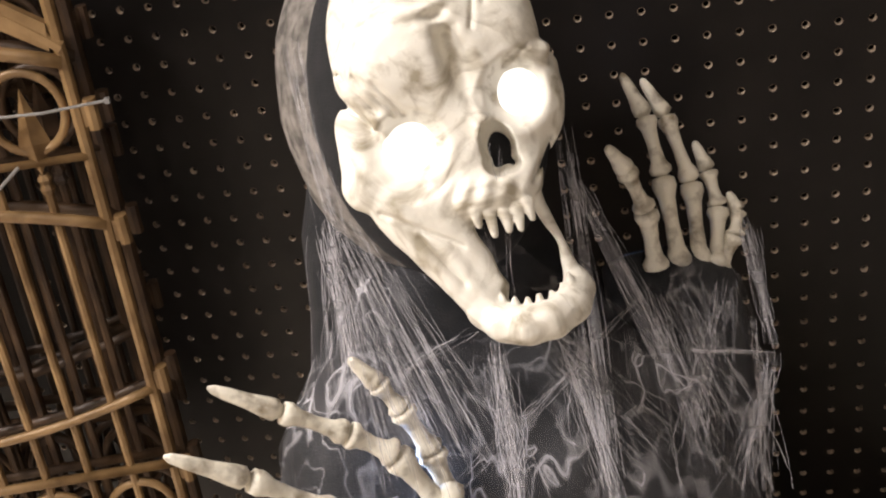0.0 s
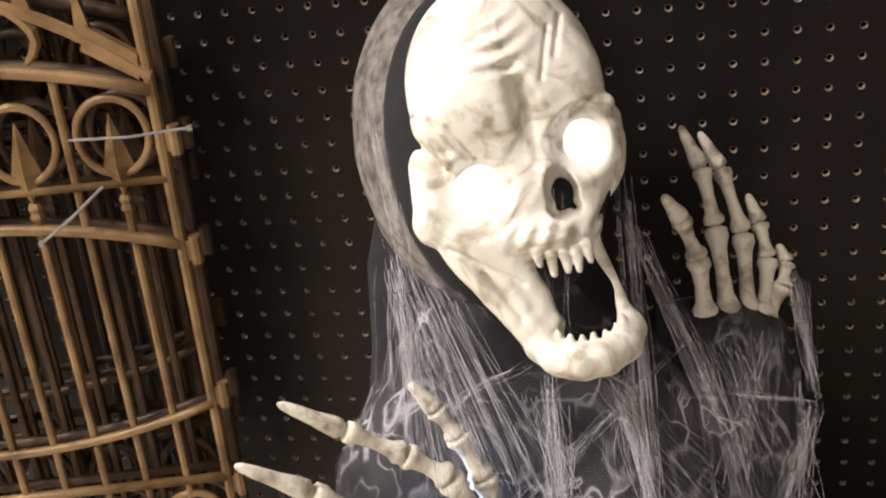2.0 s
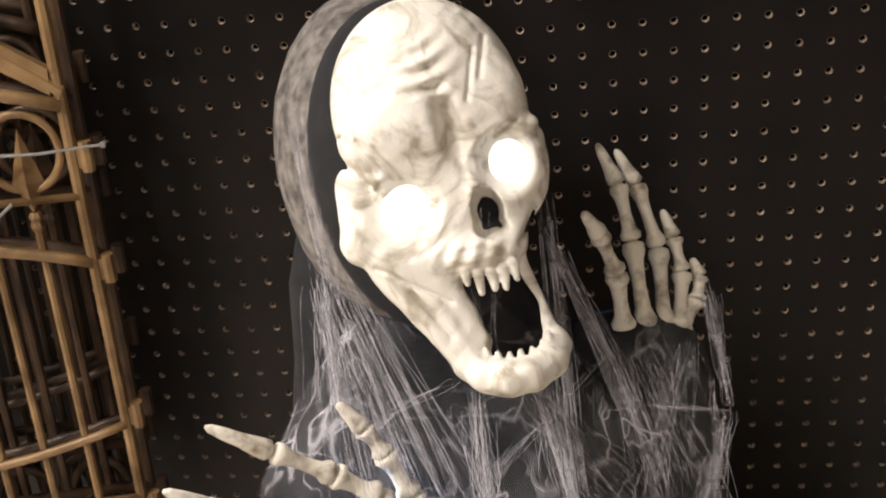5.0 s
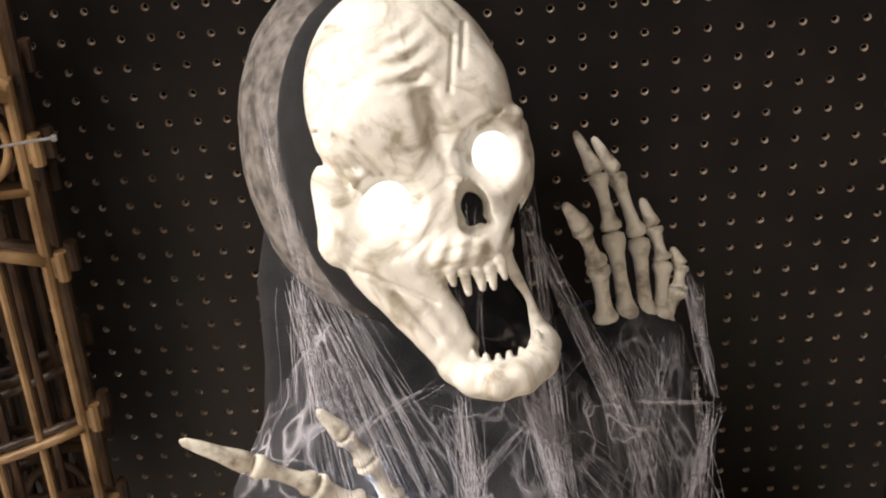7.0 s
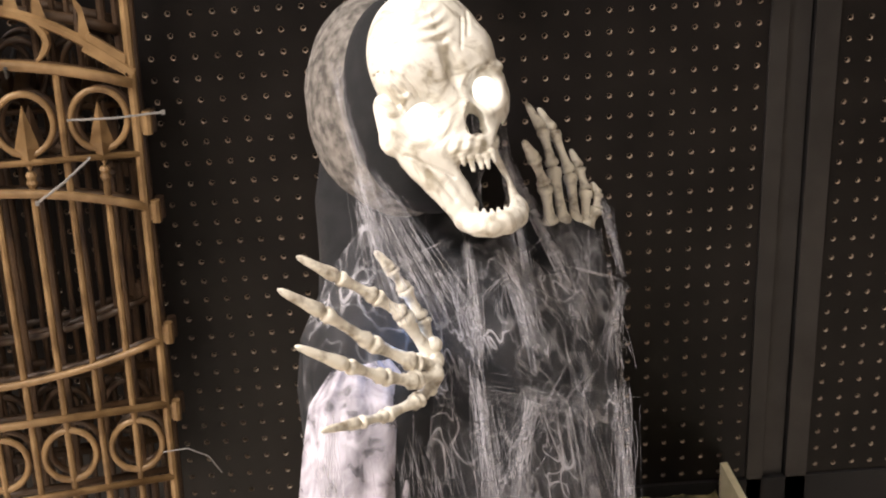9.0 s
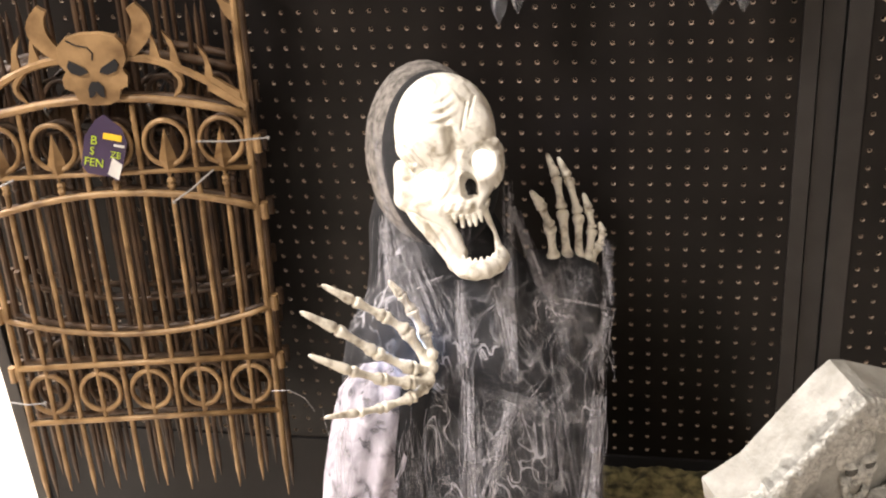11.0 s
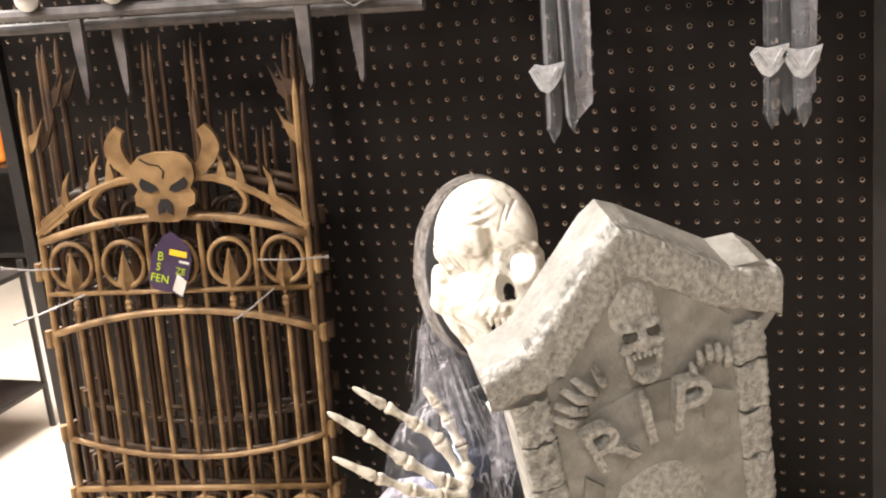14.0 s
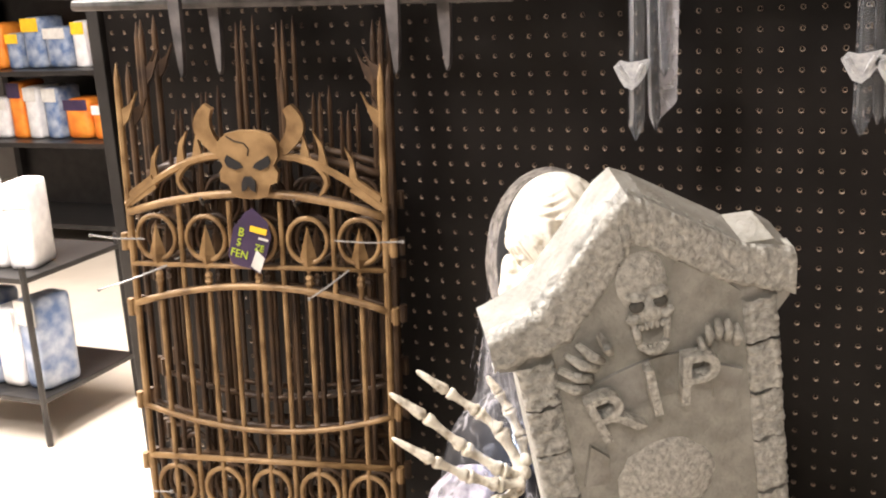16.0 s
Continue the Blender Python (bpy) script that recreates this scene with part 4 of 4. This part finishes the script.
for (xa, za), (xb, zb) in zip(run, run[1:]):
    va = [bm.verts.new(c) for c in ((xa, 0.001, za + 0.017), (xb, 0.001, zb + 0.017), (xb, 0.001, zb - 0.006), (xa, 0.001, za - 0.006), (xa, 0.006, za + 0.017), (xb, 0.006, zb + 0.017), (xb, 0.006, zb - 0.006), (xa, 0.006, za - 0.006))]
    for q in ((0, 1, 2, 3), (4, 5, 1, 0), (3, 2, 6, 7)):
        bm.faces.new([va[k] for k in q])
bmesh.ops.remove_doubles(bm, verts=bm.verts, dist=0.0001)
plate(bm, [(0.030, -0.100), (0.036, -0.076), (0.044, -0.086), (0.042, -0.102)], 0.0, 0.006)
plate(bm, [(0.098, -0.046), (0.112, -0.054), (0.106, -0.072), (0.097, -0.066)], 0.0, 0.006)
part("banner", bm, STONESIDE, tomb)
for ch, x, z, turn in (("R", 0.0510, -0.0690, -14), ("I", 0.0690, -0.0620, -4), ("P", 0.0870, -0.0610, 8)):
    ob = words(ch, 0.0400, STONE, tomb, pose(x, 0.0, z, 90, turn, 0), "letter")
    for v in ob.data.vertices:
        v.co.z = v.co.z * 11 + 0.0034
bm = new_bm()
bmesh.ops.create_uvsphere(bm, u_segments=20, v_segments=12, radius=1, matrix=Matrix.Translation((0.070, 0.004, -0.110)) @ Matrix.Diagonal((0.026, 0.005, 0.026, 1)))
part("mound", rough(bm, 0.001, 160), STONE, tomb, smooth=True)
obj("plinth", box(new_bm(), -0.05, 0.05, -0.04, 0.04, 0, 1.372, 0.004), STEEL, None, "plain black plinth under the tombstone", "plinth").matrix_world = pose(0.172, -1.075, 0, 0, 0, 29.4)

# ---- clear crystal clusters hanging on the board ----


def crystal(bm, x, y, z_top, z_tip, r, lean=0.0):
    pts = [(x + lean, y, z_top), (x + lean * 0.3, y, z_tip + r * 2.6), (x, y, z_tip + r * 1.8), (x, y, z_tip)]
    tube(bm, pts, [r * 0.9, r, r * 0.95, 0.0006], 6)


def cluster(x, y, two):
    t = thing("clear_dagger_set", pose(x, y, 0.02), "clear plastic daggers hanging point down on the pegboard", "toy dagger", "hanging clear daggers")
    a = new_bm()
    crystal(a, 0.0, 0, 1.62, 1.332 if not two else 1.338, 0.011, 0.006)
    part("blade", a, ICE, t)
    for dx, zt, r in (((0.024, 1.345, 0.008), (0.036, 1.41, 0.006)) if not two else ((0.036, 1.338, 0.011), (0.018, 1.352, 0.007))):
        a = new_bm()
        crystal(a, dx, 0.004, 1.60, zt, r, -0.004)
        part("blade", a, ICE, t)
    for cx, dz in ((0.0, 0.0),) if not two else ((0.0, 0.004), (0.036, 0.0)):
        guard = [(-0.026, 0.028), (-0.017, 0.036), (-0.004, 0.033), (0.012, 0.035), (0.027, 0.038), (0.020, 0.018), (0.010, 0.006), (0.0, 0.0), (-0.011, 0.004), (-0.018, 0.014)]
        bm = plate(new_bm(), [(cx + 0.85 * x, 1.398 + dz + z) for x, z in guard], -0.016, -0.010)
        for x, z in ((-0.018, 0.030), (0.018, 0.032)):
            tube(bm, [(cx + 0.85 * x * 0.3, -0.013, 1.398 + dz + 0.012), (cx + 0.85 * x, -0.019, 1.398 + dz + z)], [0.0045, 0.0025], 5)
        part("cross_guard", bm, FROST, t, "bright frosted plastic cross guard")
    part("film", plate(new_bm(), [(0.03, 1.36), (0.05, 1.38), (0.056, 1.60), (0.02, 1.60)], 0.010, 0.0105), WEB, t, "crumpled clear wrap")


cluster(-0.137, -0.087, False)
cluster(0.126, -0.080, True)
for x0, x1, z0 in ((-0.245, -0.135, 1.537), (-0.09, 0.055, 1.552), (0.065, 0.21, 1.548)):
    t = thing("package_card", pose(x0, -0.062, z0), "dark purple package card with pale print", "package", "cards on the pegboard")
    w = x1 - x0
    part("card", box(new_bm(), 0, w, 0, 0.004, 0, 0.14), PURPLE, t)
    for k in range(3):
        part("print_bar", box(new_bm(), 0.012, w * (0.55 - 0.05 * k), -0.002, -0.0008, 0.008 + 0.009 * k, 0.013 + 0.009 * k), PALE, t)
    part("barcode_label", box(new_bm(), w * 0.68, w * 0.97, -0.002, -0.0008, 0.006, 0.026), SKULLWHITE, t)
    part("print_badge", box(new_bm(), w * 0.2, w * 0.45, -0.002, -0.0008, 0.042, 0.075, 0.0003), YELLOW, t)
    part("hook", tube(new_bm(), [(w / 2, 0.004, 0.13), (w / 2, 0.03, 0.132), (w / 2, 0.062, 0.132)], 0.002, 6), STEEL, t)

# ---- cobweb fence with white skulls ----
fence = thing("skull_fence", pose(0, -0.125, 0), "grey plastic cobweb fence with white skulls on pegs", "fence")
part("rail", tube(new_bm(), [(-1.035, 0, 1.572), (-1.02, 0, 1.573), (-0.31, 0, 1.556), (-0.295, 0, 1.555)], [0.003, 0.009, 0.009, 0.003], 8), FENCEGREY, fence)
part("rail", tube(new_bm(), [(-1.0, 0.03, 1.552), (-0.29, 0.03, 1.538)], 0.008, 8), FENCEGREY, fence)
for x, y in ((-0.79, 0), (-0.745, 0.03), (-0.445, 0), (-0.385, 0.03)):
    part("stake", plate(new_bm(), [(x - 0.010, 1.56), (x + 0.010, 1.56), (x + 0.008, 1.50), (x + 0.004, 1.452), (x, 1.445), (x - 0.003, 1.455), (x - 0.008, 1.51)], y - 0.004, y + 0.004), FENCEGREY, fence)
for i, x in enumerate((-0.86, -0.70, -0.53, -0.345)):
    bm = new_bm()
    x = (-0.855, -0.715, -0.56, -0.40)[i]
    lumps = ((0, 1.661, 0.040, 0.045, 0.03), (0, 1.616, 0.026, 0.030, 0.022), (-0.022, 1.631, 0.014, 0.016, 0.016), (0.022, 1.631, 0.014, 0.016, 0.016), (0, 1.591, 0.017, 0.017, 0.017))
    for dx, z, rx, rz, ry in lumps:
        bmesh.ops.create_uvsphere(bm, u_segments=16, v_segments=10, radius=1, matrix=Matrix.Translation((x + dx, -0.012, z)) @ Matrix.Diagonal((rx, ry, rz, 1)))
    sk = part("skull", bm, SKULLWHITE, fence, "white plastic skull", smooth=True)
    for dx, z, rx, rz in ((-0.016, 1.652, 0.010, 0.011), (0.016, 1.652, 0.010, 0.011), (0, 1.631, 0.005, 0.009), (0, 1.604, 0.017, 0.003)):
        bm = new_bm()
        bmesh.ops.create_uvsphere(bm, u_segments=12, v_segments=8, radius=1, matrix=Matrix.Translation((x + dx, -0.036, z)) @ Matrix.Diagonal((rx, 0.006, rz, 1)))
        part("hollow", bm, BACKING, sk, smooth=True)
    part("stem", tube(new_bm(), [(x, 0, 1.565), (x, 0, 1.61)], 0.007, 6), FENCEGREY, fence)
for i in range(5):
    c = -0.88 + 0.135 * i
    bm = new_bm()
    for k in range(8):
        a = math.pi * k / 4
        tube(bm, [(c, 0.006, 1.65), (c + 0.075 * math.cos(a), 0.006, 1.65 + 0.082 * math.sin(a))], 0.0028, 5)
    for rr in (0.022, 0.044, 0.066):
        for k in range(8):
            a, b = math.pi * k / 4, math.pi * (k + 1) / 4
            mx, mz = (math.cos(a) + math.cos(b)) / 2 * 0.86, (math.sin(a) + math.sin(b)) / 2 * 0.86
            tube(bm, [(c + rr * math.cos(a), 0.006, 1.65 + rr * math.sin(a)), (c + rr * mx, 0.006, 1.65 + rr * mz), (c + rr * math.cos(b), 0.006, 1.65 + rr * math.sin(b))], 0.0022, 5)
    part("web_panel", bm, FENCEGREY, fence)
t = obj("cable_tie", tube(new_bm(), [(-0.382, -0.14, 1.66), (-0.378, -0.14, 1.552), (-0.366, -0.14, 1.545), (-0.33, -0.14, 1.56), (-0.31, -0.14, 1.64)], 0.0012, 5), TIE, None, "white plastic tie round the fence rail", "cable tie", "cable ties")

# ---- shelves and goods beyond the end of the wall ----
unit = thing("shelf_unit", pose(-4.6, 3.6, 0), "black metal shop shelf unit with goods", "shelf")
part("back_panel", box(new_bm(), -0.9, 1.55, 0.55, 0.6, 0, 2.3), STEEL, unit)
for z in (0.12, 0.62, 1.05, 1.5, 1.95):
    part("shelf", box(new_bm(), -0.9, 1.55, 0.0, 0.55, z, z + 0.03, 0.003), STEEL, unit)
for x in (-0.9, 0.3, 1.5):
    part("upright", box(new_bm(), x, x + 0.05, 0.5, 0.56, 0, 2.3), STEEL, unit)
rnd = random.Random(9)


def package(x, y, z, w, d, h, material, label, turn=0.0):
    t = thing("package", pose(x, y, z, 0, 0, turn), label, "package", "goods on the shelves")
    part("bag", box(new_bm(), -w / 2, w / 2, -d / 2, d / 2, 0, h, min(w, d) * 0.22), material, t, smooth=True)
    part("header_card", box(new_bm(), -w / 2 * 0.96, w / 2 * 0.96, -d / 2 - 0.006, -d / 2 - 0.001, h * 0.72, h * 0.98), rnd.choice((PALE, PURPLE, YELLOW, SKULLWHITE)), t)
    return t


for z in (0.65, 1.08, 1.53, 1.98):
    x = -5.45
    while x < -3.1:
        w = rnd.uniform(0.10, 0.20)
        m, lab = rnd.choice(((PACKWHITE, "white plastic-wrapped package on the shelf"), (PACKBLUE, "blue printed package on the shelf"), (PACKRED, "red bagged goods on the shelf"), (PACKORANGE, "orange printed package on the shelf")))
        package(x + w / 2, 3.85, z, w * 0.92, 0.22, rnd.uniform(0.2, 0.36), m, lab, rnd.uniform(-5, 5))
        x += w + rnd.uniform(0.005, 0.04)
rack = thing("wire_rack", pose(-2.85, 1.45, 0), "low black rack with white goods in shiny wrap", "rack")
for x, y in ((-0.27, -0.19), (0.23, -0.19), (-0.27, 0.29), (0.23, 0.29)):
    part("leg", tube(new_bm(), [(x, y, 0.0), (x, y, 0.66)], 0.012, 8), STEEL, rack)
part("shelf", box(new_bm(), -0.28, 0.24, -0.2, 0.3, 0.60, 0.62, 0.004), STEEL, rack)
for k in range(4):
    package(-3.05 + 0.11 * k, 1.42, 0.62, 0.10, 0.16, 0.26 + 0.05 * (k % 2), PACKWHITE, "white shiny-wrapped package standing on the rack", 8 * k - 10)
part("shelf", box(new_bm(), -0.28, 0.24, -0.2, 0.3, 0.16, 0.18, 0.004), STEEL, rack)
for k in range(4):
    package(-3.05 + 0.12 * k, 1.40, 0.18, 0.11, 0.16, 0.30 + 0.04 * (k % 2), PACKBLUE if k % 2 else PACKWHITE, "printed package standing on the lower rack shelf", 6 - 5 * k)
